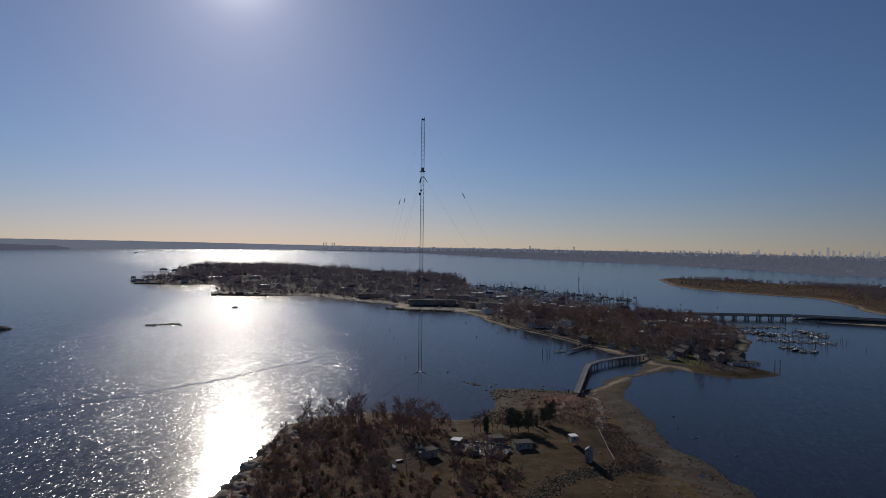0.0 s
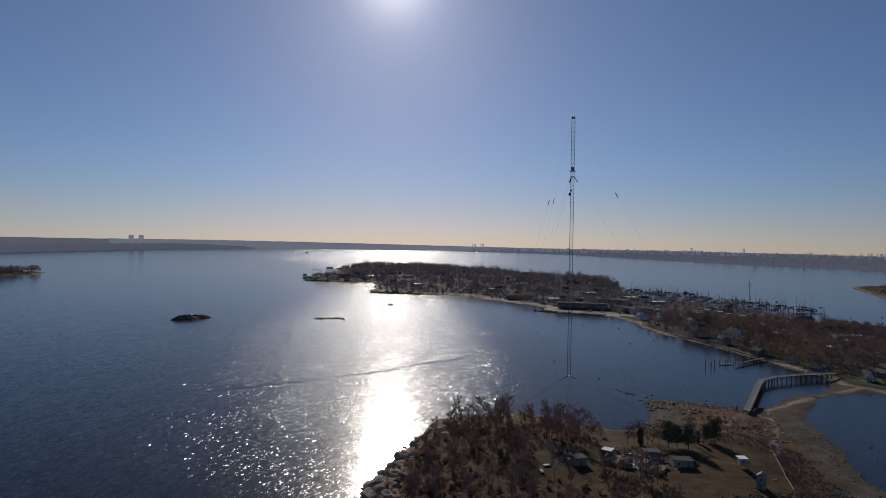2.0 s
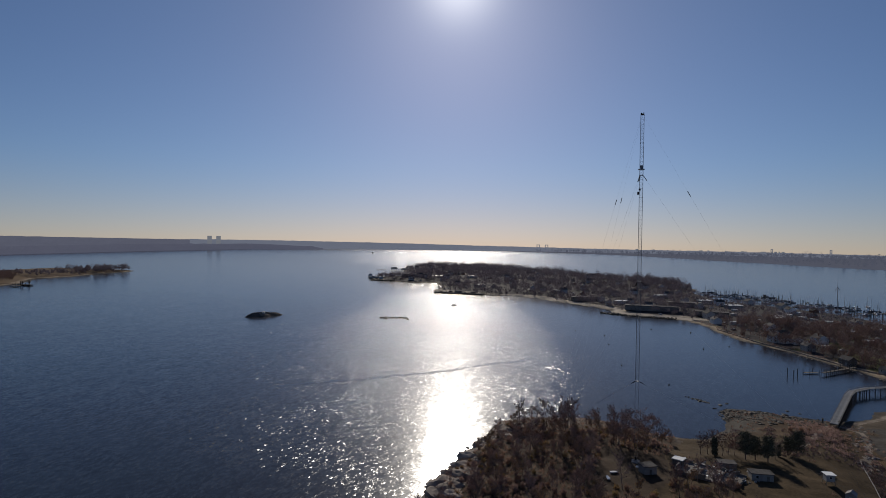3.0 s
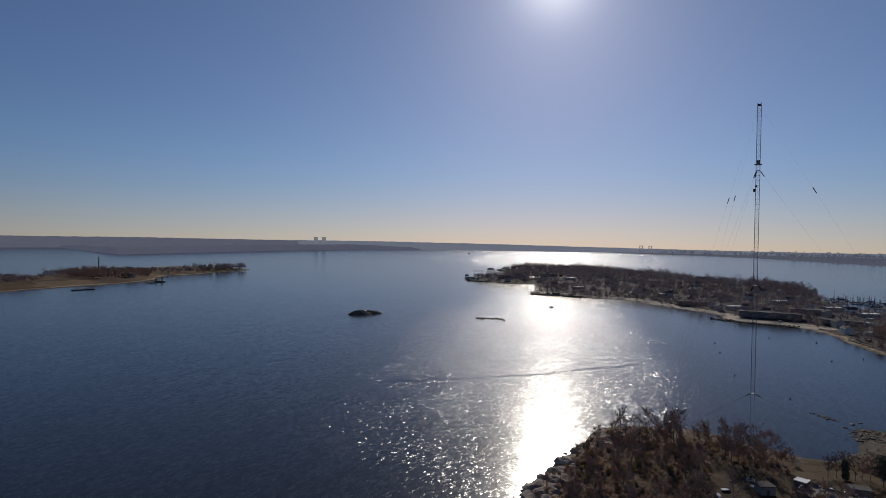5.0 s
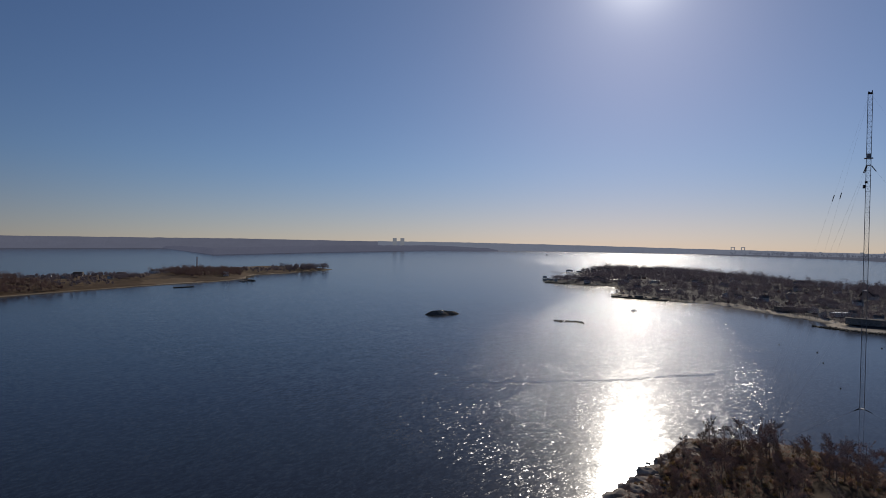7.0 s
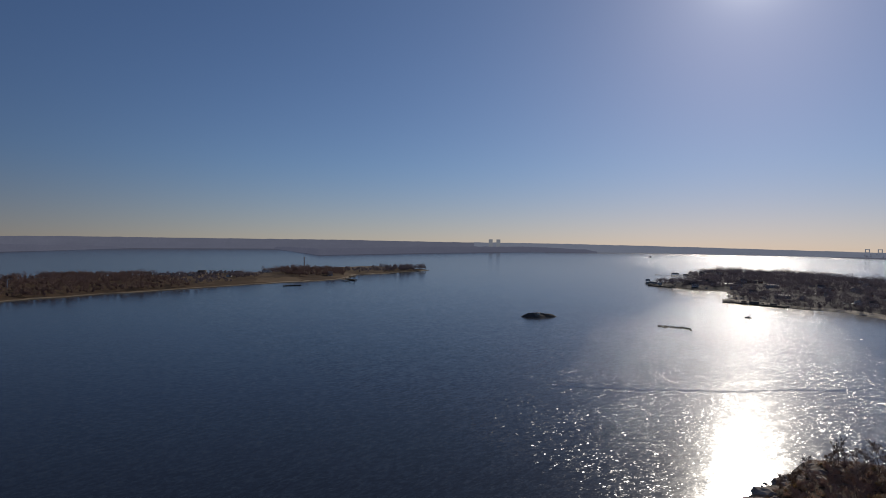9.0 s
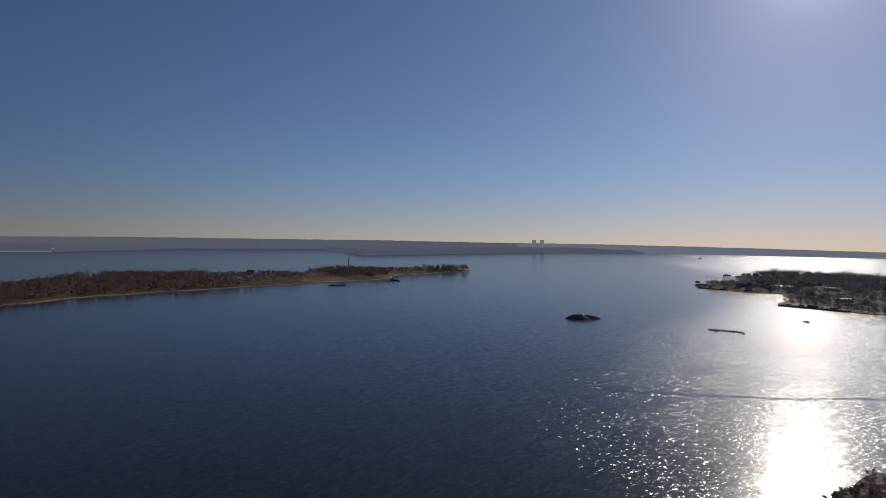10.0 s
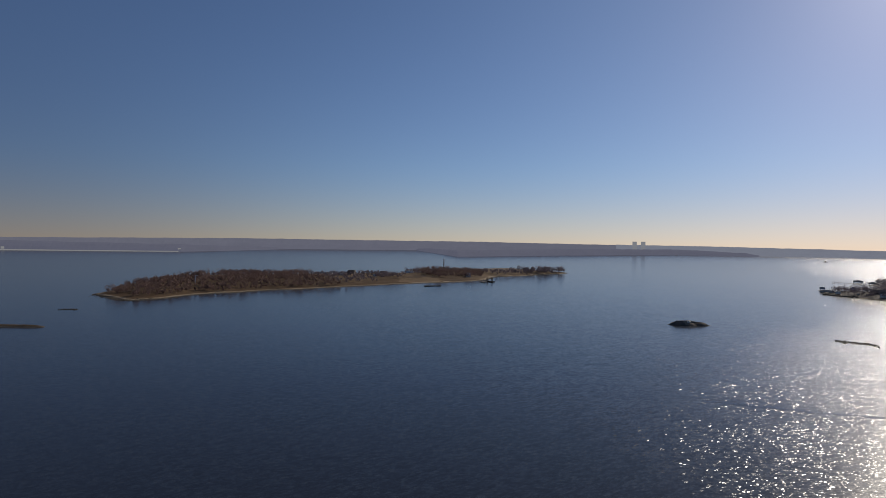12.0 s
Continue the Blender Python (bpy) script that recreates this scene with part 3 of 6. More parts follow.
def place(ob, x, y, z, turn=0.0, size=1.0):
    ob.matrix_world = pose(x, y, z, 0, 0, turn) @ Matrix.Diagonal((size, size, size, 1))
    return ob


def repeat(ob, spots, ground):
    """The first spot takes the model itself, the others take copies: (x, y, turn, size)."""
    for k, (x, y, turn, size) in enumerate(spots):
        z = ground(x, y) if callable(ground) else ground
        o = ob if k == 0 else copy_thing(ob, ORIGIN)
        o.scale = (1, 1, 1)
        o.matrix_basis = pose(x, y, z, 0, 0, turn) @ Matrix.Diagonal((size, size, size, 1))


# ---- bare trees ----


def twig_fan(v, f, tip, way, n, length, width, r):
    for _ in range(n):
        d = (way + Vector(r.normal(0, 0.55, 3))).normalized()
        s = d.orthogonal().normalized() * width
        k = len(v)
        e = tip + d * length * r.uniform(0.5, 1.2)
        v += [tuple(tip - s), tuple(tip + s), tuple(e)]
        f.append((k, k + 1, k + 2))


def bare_tree(seed, height, leaves=0, name="bare_tree", group="trees on the island"):
    r = np.random.RandomState(seed)
    tree = thing(name, "leafless grey-brown tree with a twiggy crown" if not leaves else "half-bare tree keeping ochre leaves in its crown", "tree", group)
    v, f, tv, tf, lv, lf = [], [], [], [], [], []
    p, way, rad = Vector((0, 0, -0.3)), Vector((0, 0, 1)), height * 0.017
    limbs = []
    steps = 6
    for i in range(steps):
        q = p + way * height * 0.8 / steps
        tube(v, f, p, q, rad, rad * 0.8, 6)
        rad *= 0.8
        if i >= 1:
            limbs += [(q, rad) for _ in range(r.randint(2, 5))]
        p = q
        way = (way + Vector((*r.normal(0, 0.16, 2), 0.1))).normalized()
    limbs.append((p, rad * 1.4))
    for q, lr in limbs:
        a = r.uniform(0, 2 * math.pi)
        lift = r.uniform(0.5, 1.3)
        d = Vector((math.cos(a), math.sin(a), lift)).normalized()
        n = height * r.uniform(0.16, 0.30) * (1.25 - 0.5 * q.z / height)
        mid = q + d * n * 0.5
        end = mid + (d + Vector((*r.normal(0, 0.2, 2), 0.3))).normalized() * n * 0.6
        tube(v, f, q, mid, lr * 0.6, lr * 0.4, 4)
        tube(v, f, mid, end, lr * 0.4, lr * 0.18, 4)
        for s in range(r.randint(4, 7)):
            o = q + (mid - q) * r.uniform(0.3, 1) if s % 2 else mid + (end - mid) * r.uniform(0.1, 1)
            bd = (d + Vector(r.normal(0, 0.6, 3)) + Vector((0, 0, 0.35))).normalized()
            bl = height * r.uniform(0.06, 0.13)
            e = o + bd * bl
            tube(v, f, o, e, lr * 0.22 + 0.01, 0.015, 3)
            twig_fan(tv, tf, o + (e - o) * 0.5, bd, 12, height * 0.085, 0.024, r)
            twig_fan(tv, tf, e, bd, 18, height * 0.09, 0.024, r)
            if leaves:
                for _ in range(leaves):
                    c = o + (e - o) * r.uniform(0.2, 1.3) + Vector(r.normal(0, 0.35, 3))
                    a1, a2 = Vector(r.normal(0, 0.2, 3)), Vector(r.normal(0, 0.2, 3))
                    k = len(lv)
                    lv += [tuple(c), tuple(c + a1), tuple(c + a2)]
                    lf.append((k, k + 1, k + 2))
    part("trunk", (v, f, BARK), tree)
    crown = part("crown", (tv, tf, TWIG), tree)
    if leaves:
        part("leaves", (lv, lf, OCHRE), crown, "dry ochre leaves")
    return tree


def evergreen(seed, height, narrow=1.0):
    """A dark pine: a bare lower trunk, short boughs, and layered pads of needles."""
    r = np.random.RandomState(seed)
    tree = thing("evergreen_tree", "dark dense evergreen tree on the dry lawn" if narrow == 1 else "small narrow dark conifer among bare trees", "tree", "evergreens on the island")
    part("trunk", (*tubes((Vector((0, 0, -0.3)), Vector((0.1, 0, height * 0.95)), 0.26, 0.05), sides=6), BARK), tree)
    v, f, bv, bf = [], [], [], []
    n = 26
    for i in range(n):
        hh = (0.26 if narrow == 1 else 0.1) + 0.7 * i / (n - 1)
        reach = height * narrow * (0.42 if narrow == 1 else 0.24) * (1.12 - hh) ** 0.55 * r.uniform(0.55, 1.15)
        a = i * 2.4 + r.uniform(-0.4, 0.4)
        end = Vector((math.cos(a) * reach, math.sin(a) * reach, hh * height + 0.05 * height))
        tube(bv, bf, (0.05, 0, hh * height), end, 0.07, 0.02, 3)
        for _ in range(170):
            c = end * r.uniform(0.15, 1.0)
            c.z = hh * height + r.normal(0, 0.035) * height
            c += Vector((*r.normal(0, height * 0.055 * narrow, 2), 0))
            k = len(v)
            v += [tuple(c), tuple(c + Vector(r.normal(0, 0.24, 3))), tuple(c + Vector(r.normal(0, 0.24, 3)))]
            f.append((k, k + 1, k + 2))
    part("boughs", (bv, bf, BARK), tree)
    part("crown", (v, f, NEEDLE), tree)
    return tree


def shrub(seed, mat, label):
    """A rounded thicket: many thin stems fanning out of the ground, with fine twigs or dry leaves at their ends."""
    r = np.random.RandomState(seed)
    v, f = [], []
    for _ in range(60):
        a, lean = r.uniform(0, 6.28), r.uniform(0.05, 0.95)
        base = Vector((*r.normal(0, 0.45, 2), -0.1))
        way = Vector((math.cos(a) * lean, math.sin(a) * lean, 1.0)).normalized()
        tip = base + way * r.uniform(1.3, 2.9) * (1.1 - 0.35 * lean)
        tube(v, f, base, tip, 0.03, 0.01, 3)
        for _ in range(2):
            twig_fan(v, f, base + (tip - base) * r.uniform(0.45, 1.0), way, 12, 0.75, 0.03, r)
    return tagged(new("shrub", mesh_of("shrub", v, f, mat)), label, "shrub", "shrubs on the island")


def scatter(land, n, ok, gap, seed, box_):
    """Random places of a plan with a least gap, as (x, y, turn, size)."""
    r, out = np.random.RandomState(seed), []
    x0, y0, x1, y1 = box_
    X, Y = r.uniform(x0, x1, n * 30), r.uniform(y0, y1, n * 30)
    D = land.dist(X, Y)
    for x, y, d in zip(X, Y, D):
        if d > 4 and ok(x, y, d) and all((x - a) ** 2 + (y - b) ** 2 > gap * gap for a, b, *_ in out):
            out.append((float(x), float(y), float(r.uniform(0, 360)), float(r.uniform(0.72, 1.15))))
            if len(out) == n:
                break
    return out


def in_wood(x, y, d):
    west = x < 2 + 0.10 * (y - 250) and not (-24 < x < 4 and 222 < y < 262)
    return west or (x < 30 and y < 236 and not -24 < x < 4)


spots = scatter(high, 105, in_wood, 4.6, 5, (-78, 150, 34, 316))
for k in range(7):
    repeat(bare_tree(20 + k, (9.0, 11.0, 12.0, 9.5, 8.0, 8.5, 7.5)[k], (0, 3, 0, 0, 3, 0, 6)[k]), spots[k::7], high.at)
tall_spots = scatter(high, 34, lambda x, y, d: d > 14 and in_wood(x, y, d), 8.0, 19, (-70, 180, 10, 305))
for k in range(2):
    repeat(bare_tree(27 + k, (13.5, 12.5)[k]), tall_spots[k::2], high.at)
# the larger trees that stand out
repeat(bare_tree(31, 15.0), [(-43.7, 278.6, 0, 1.12), (-46.5, 281, 80, 1.0), (-40, 277, 200, 1.0), (-43, 282, 300, 1.05), (-17.4, 265, 30, 1.2), (-20, 267, 140, 1.1), (-15, 268, 260, 1.05), (-9.9, 288, 250, 1.05)], high.at)
repeat(bare_tree(33, 14.0), [(-14, 284, 0, 0.85), (-6, 285, 120, 0.95), (-30.8, 244.8, 210, 0.9), (-57.6, 281, 60, 0.72), (-30.9, 296, 300, 0.72), (-33, 293, 20, 0.65)], high.at)
repeat(bare_tree(34, 12.0, 5), [(-5.9, 266.8, 0, 1.0), (-9, 268, 130, 0.9), (-51.6, 221, 60, 0.7), (-27, 276, 220, 0.8)], high.at)
repeat(bare_tree(32, 10.5), [(17, 275, 0, 0.9), (20, 277, 70, 0.9), (23.5, 278, 160, 1.0), (26, 276, 220, 0.9), (28.5, 279, 250, 0.95), (31, 278, 300, 1.0), (47, 280, 40, 0.8), (14, 240, 0, 0.95), (20, 232, 100, 1.1), (26, 236, 190, 0.9)], high.at)
repeat(evergreen(40, 11.5), [(34.8, 274.7, 0, 1.05), (43.4, 274.3, 120, 1.0), (56.2, 285.2, 200, 1.0), (39.0, 277.5, 60, 0.9), (53.0, 288.0, 300, 0.7)], high.at)
repeat(evergreen(41, 9.5, 0.6), [(22.7, 275.1, 0, 1.0), (49.0, 284.0, 90, 0.7)], high.at)
clumps = scatter(high, 280, lambda x, y, d: d > 8 and in_wood(x, y, d) and VN(np.array([x / 9.0]), np.array([y / 9.0]))[0] > -0.45, 2.1, 15, (-76, 170, 34, 316))
for k, (mat_, label_) in enumerate(((PLUM, "dense purple-brown leafless thicket"), (BRUSH, "brown leafless thicket under the trees"), (RUST, "rust-brown shrub with dead leaves"), (OLIVE, "olive-brown shrub keeping some dry leaves"), (BRUSH, "brown leafless thicket under the trees"), (PLUM, "dense purple-brown leafless thicket"))):
    repeat(shrub(70 + k, mat_, label_), [(x, y, t, q * (0.95 if k in (0, 5) else 0.8)) for x, y, t, q in clumps[k::6]], high.at)
repeat(shrub(76, RUST, "rust-brown shrub in front of the ruins"), [(25, 240, 0, 1.0), (28, 238, 90, 0.9), (22, 237, 200, 1.0), (10, 224, 60, 1.0), (-2, 216, 10, 0.9), (66, 326, 120, 0.9), (62, 330, 20, 0.8), (70, 330, 220, 0.8)], high.at)


def brush(name, land, n, ok, seed, box_, mat, label, tall=1.6, blades=16, wide=0.05):
    """Joined undergrowth: tufts of thin stems."""
    r = np.random.RandomState(seed)
    x0, y0, x1, y1 = box_
    X, Y = r.uniform(x0, x1, n * 6), r.uniform(y0, y1, n * 6)
    D = land.dist(X, Y)
    keep = [i for i in range(len(X)) if D[i] > 3 and ok(X[i], Y[i], D[i])][:n]
    X, Y = X[keep], Y[keep]
    Z = land.z(X, Y)
    m = len(X)
    base = np.repeat(np.stack([X, Y, Z - 0.05], 1), blades, 0)
    size = np.repeat(r.uniform(0.5, 1.2, m) * tall, blades)
    base[:, :2] += r.normal(0, 0.5, (m * blades, 2)) * size[:, None] * 0.5
    tip = base + np.concatenate([r.normal(0, 0.35, (m * blades, 2)), r.uniform(0.5, 1, (m * blades, 1))], 1) * size[:, None]
    side = r.normal(0, wide, (m * blades, 3))
    v = np.stack([base - side, base + side, tip], 1).reshape(-1, 3)
    me = mesh_of(name, v.tolist(), np.arange(len(v)).reshape(-1, 3).tolist(), mat)
    return tagged(new(name, me), label, "undergrowth", kind="stuff")


brush("brushwood", high, 3000, in_wood, 6, (-88, 150, 34, 320), BRUSH, "tangled brown brushwood under the bare trees", 1.5, 16, 0.035)
brush("back_scrub", high, 520, lambda x, y, d: 28 < x < 84 and 286 < y < 334 and fbm(np.array([x]), np.array([y]), 14)[0] > -0.25, 58, (28, 284, 86, 336), TWIG, "low bare scrub behind the evergreens", 1.5, 18, 0.04)
brush("dark_scrub", high, 700, lambda x, y, d: 78 + 0.1 * (y - 250) < x < 96 and 236 < y < 300, 57, (70, 236, 100, 300), TWIG, "bare purple-brown scrub beside the wall", 1.2, 16, 0.04)
brush("dry_reeds", high, 520, lambda x, y, d: x > 60 and d > 14 and not (62 < x < 84 and 236 < y < 300), 7, (55, 190, 122, 362), BRUSH, "low rust-brown reeds and scrub by the flats", 1.1, 14, 0.06)
brush("dead_leaf_shrubs", high, 90, in_wood, 8, (-80, 190, 10, 300), OCHRE, "ochre shrubs keeping dead leaves", 1.9, 40, 0.14)
brush("rust_scrub", high, 280, lambda x, y, d: 64 < x < 92 and 300 < y < 358 and abs(x - 90 + 0.15 * (345 - y)) > 4, 17, (60, 298, 96, 362), PLUM, "dense purple-brown scrub by the path", 1.7, 22, 0.06)
brush("reed_hummocks", high, 160, lambda x, y, d: y > 330 and x < 98, 9, (30, 330, 100, 372), BRUSH, "tawny scrub on the rocky point", 1.3, 14, 0.07)

# ---- radio mast ----
MX, MY = -9.6, 251.0
MZ = high.at(MX, MY)


def lattice(z0, z1, w, bay=1.9, bar=1.0):
    v, f = [], []
    c = [Vector((sx * w / 2, sy * w / 2, 0)) for sx, sy in ((-1, -1), (1, -1), (1, 1), (-1, 1))]
    n = max(1, round((z1 - z0) / bay))
    for p in c:
        tube(v, f, p + Vector((0, 0, z0)), p + Vector((0, 0, z1)), 0.075 * bar, 0.075 * bar, 5)
    for i in range(n):
        a, b = z0 + (z1 - z0) * i / n, z0 + (z1 - z0) * (i + 1) / n
        for k in range(4):
            p, q = c[k], c[(k + 1) % 4]
            tube(v, f, p + Vector((0, 0, a)), q + Vector((0, 0, a)), 0.035 * bar, 0.035 * bar, 3)
            tube(v, f, p + Vector((0, 0, a)), q + Vector((0, 0, b)), 0.03 * bar, 0.03 * bar, 3)
    return v, f, STEEL


mast = thing("radio_mast", "tall guyed steel lattice radio mast on the island", "radio mast")
mast.location = (MX, MY, MZ)
TOP, LEVELS = 153.4 - MZ, (128.0 - MZ, 83.0 - MZ, 40.4 - MZ)
part("foundation", (*boxes((-1.6, -1.6, -1.0, 1.6, 1.6, 0.5), (-0.8, -0.8, 0.5, 0.8, 0.8, 1.0)), CONCRETE), mast)
part("base_insulator", (*tubes((Vector((0, 0, 1.0)), Vector((0, 0, 1.5)), 0.5, 0.3), (Vector((0, 0, 1.5)), Vector((0, 0, 2.2)), 0.3, 0.45), sides=10), PORCELAIN), mast)
for z0, z1 in ((2.2, LEVELS[2]), (LEVELS[2], LEVELS[1]), (LEVELS[1], LEVELS[0]), (LEVELS[0], TOP)):
    part("lattice_section", lattice(z0, z1, 1.35, 1.9 if z0 > 3 else 3.8, 1.0 if z0 > 3 else 0.3), mast)
for z in LEVELS:
    part("guy_collar", (*boxes((-0.8, -0.8, z - 0.12, 0.8, 0.8, z + 0.12)), STEEL), mast)
part("platform", (*boxes((-1.3, -1.3, LEVELS[0] + 2.4, 1.3, 1.3, LEVELS[0] + 2.55), (-0.5, -0.9, LEVELS[0] + 2.55, 0.6, -0.2, LEVELS[0] + 4.1)), STEEL), mast)
part("equipment_box", (*boxes((-1.5, -0.4, LEVELS[0] - 8.2, -0.7, 0.4, LEVELS[0] - 7.0), (-0.9, -0.85, LEVELS[0] - 6.5, -0.1, -0.69, LEVELS[0] - 5.7)), PORCELAIN), mast)
part("top_beacon", (*tubes((Vector((-0.5, 0, TOP)), Vector((-0.5, 0, TOP + 0.9)), 0.28, 0.2), (Vector((0.5, 0.1, TOP)), Vector((0.5, 0.1, TOP + 1.3)), 0.22, 0.1),
                            (Vector((0, 0, TOP)), Vector((0, 0, TOP + 0.5)), 0.8, 0.6), sides=8), PORCELAIN), mast, "dark beacon lamps")
ANCHORS = [(72.0, 250.0), (-52.0, 276.0), (-47.0, 306.0)]
for ax, ay in ANCHORS:
    az = high.at(ax, ay)
    foot = Vector((ax - MX, ay - MY, az - MZ + 0.4))
    for z in (TOP - 1.0, *LEVELS):
        head = Vector((0, 0, z)) + (Vector((foot.x, foot.y, 0))).normalized() * 0.7
        way = (foot - head).normalized()
        v, f = [], []
        if z > LEVELS[0]:
            tube(v, f, head, head + way * 38, 0.012, 0.012, 4)
            tube(v, f, head + way * 38, foot, 0.018, 0.018, 4)
        else:
            tube(v, f, head, foot, 0.018, 0.018, 4)
        wire = part("guy_wire", (v, f, STEEL), mast)
        s = head + way * (36.0 if z > LEVELS[0] else 0.3)
        short = z < LEVELS[1]
        part("insulator", (*tubes((s, s + way * (2.2 if short else 2.5), 0.2 if short else 0.17, 0.14), sides=6), PORCELAIN), wire)
    a = thing("guy_anchor", "concrete guy anchor block", "anchor block", "guy anchors")
    part("block", (*boxes((-0.6, -0.6, -0.8, 0.6, 0.6, 0.4)), DARKENED_CONCRETE), a)
    part("anchor_eye", (*tubes((Vector((0, 0, 0.4)), Vector((0, 0, 0.9)), 0.12, 0.1), sides=6), STEEL), a)
    a.location = (ax, ay, az)

# ---- sheds, ruins and rocks on the island ----


def gable_roof(w, d, z, rise_, over=0.35, thick=0.18):
    """A pitched roof along y with thickness."""
    x, y = w / 2 + over, d / 2 + over
    lo = z - over * rise_ / (w / 2)
    v = [(-x, -y, lo), (0, -y, z + rise_), (x, -y, lo), (-x, y, lo), (0, y, z + rise_), (x, y, lo)]
    v += [(a, b, c + thick) for a, b, c in v]
    f = [(0, 3, 4, 1), (1, 4, 5, 2), (6, 7, 10, 9), (7, 8, 11, 10), (0, 1, 7, 6), (1, 2, 8, 7), (3, 9, 10, 4), (4, 10, 11, 5), (0, 6, 9, 3), (2, 5, 11, 8)]
    return v, f


def gable_wall(w, d, h, rise_):
    x, y = w / 2, d / 2
    v = [(-x, -y, -0.5), (x, -y, -0.5), (x, y, -0.5), (-x, y, -0.5), (-x, -y, h), (x, -y, h), (x, y, h), (-x, y, h), (0, -y, h + rise_), (0, y, h + rise_)]
    return v, [(0, 1, 5, 8, 4), (2, 3, 7, 9, 6), (1, 2, 6, 5), (3, 0, 4, 7), (3, 2, 1, 0), (4, 8, 9, 7), (8, 5, 6, 9)]


def window(parent, x, y, z, w, h, along):
    """A framed window on a wall that runs along x or y."""
    t = 0.06
    if along == "x":
        rows = [(x - w / 2 - 0.1, y - t, z - 0.1, x + w / 2 + 0.1, y + t, z), (x - w / 2 - 0.1, y - t, z + h, x + w / 2 + 0.1, y + t, z + h + 0.1),
                (x - w / 2 - 0.1, y - t, z, x - w / 2, y + t, z + h), (x + w / 2, y - t, z, x + w / 2 + 0.1, y + t, z + h)]
        pane = (x - w / 2, y - 0.03, z, x + w / 2, y + 0.03, z + h)
    else:
        rows = [(x - t, y - w / 2 - 0.1, z - 0.1, x + t, y + w / 2 + 0.1, z), (x - t, y - w / 2 - 0.1, z + h, x + t, y + w / 2 + 0.1, z + h + 0.1),
                (x - t, y - w / 2 - 0.1, z, x + t, y - w / 2, z + h), (x - t, y + w / 2, z, x + t, y + w / 2 + 0.1, z + h)]
        pane = (x - 0.03, y - w / 2, z, x + 0.03, y + w / 2, z + h)
    o = part("window", (*boxes(*rows), WHITE), parent)
    part("pane", (*boxes(pane), GLASS_DARK), o, "dark window glass")


# lookout on legs
lookout = thing("lookout_hut", "small grey hut with a white flat roof on short legs", "hut")
for sx in (-1, 1):
    for sy in (-1, 1):
        part("leg", (*tubes((Vector((sx * 2.3, sy * 2.0, -0.4)), Vector((sx * 1.7, sy * 1.6, 2.4)), 0.14, 0.14), sides=4), WOOD_OLD), lookout)
part("wall", (*boxes((-1.9, -1.8, 2.2, 1.9, 1.8, 5.2)), SIDING), lookout)
part("roof", (*boxes((-2.4, -2.3, 5.2, 2.4, 2.3, 5.5)), WHITE), lookout, "white flat roof")
window(lookout, 0, -1.8, 3.4, 1.2, 1.0, "x")
part("floor_frame", (*boxes((-2.0, -1.9, 2.0, 2.0, 1.9, 2.2)), WOOD_OLD), lookout)
place(lookout, 61.5, 257.0, high.at(61.5, 257), 14, 0.8)

tower = thing("tall_shed", "narrow two-storey pale concrete shed with a gabled roof", "shed")
part("wall", (*gable_wall(3.0, 3.0, 4.9, 1.0), CONCRETE), tower)
part("roof", (*gable_roof(3.0, 3.0, 4.9, 1.0, 0.15), CONCRETE), tower)
part("door", (*boxes((-0.5, -1.56, 0.0, 0.5, -1.46, 2.0)), WOOD_OLD), tower, "grey plank door")
window(tower, 0.1, -1.5, 3.2, 0.7, 0.9, "x")
window(tower, -1.5, 0, 3.0, 0.7, 0.9, "y")
place(tower, 64.0, 238.5, high.at(64, 238.5), -25)


def flat_building(name, label, w, d, h, wall, roof, category="building", group="", eave=0.3):
    b = thing(name, label, category, group)
    part("wall", (*boxes((-w / 2, -d / 2, -0.6, w / 2, d / 2, h)), wall), b)
    part("roof", (*boxes((-w / 2 - eave, -d / 2 - eave, h, w / 2 + eave, d / 2 + eave, h + 0.25)), roof), b)
    n = max(1, int(w / 3.5))
    for k in range(n):
        x = (k + 0.5) / n * w - w / 2
        if k == n // 2:
            part("door", (*boxes((x - 0.5, -d / 2 - 0.06, 0, x + 0.5, -d / 2 + 0.04, 2.05)), WOOD_OLD), b)
        else:
            window(b, x, -d / 2, 1.0, 1.0, 1.1, "x")
    return b


place(flat_building("block_house", "low pale-walled block house with a dark flat roof", 8.0, 4.6, 2.8, CONCRETE, SHINGLE), 37.5, 252.5, high.at(37.5, 252.5), 12)
place(flat_building("transmitter_hut", "pale blue-grey hut at the foot of the mast", 5.5, 4.5, 3.2, CONCRETE, SHINGLE, "hut"), -4.5, 241.0, high.at(-4, 241), 35)
place(flat_building("low_shed", "low dark shed with a white roof by the ruins", 4.0, 3.6, 2.5, WOOD_OLD, WHITE, "shed"), 7.5, 255.5, high.at(7.5, 255.5), -20)
place(flat_building("store_shed", "low weathered store shed with a dark roof", 6.5, 4.2, 2.5, DARKENED_CONCRETE, SHINGLE, "shed"), 26.0, 259.5, high.at(26, 259.5), 10)

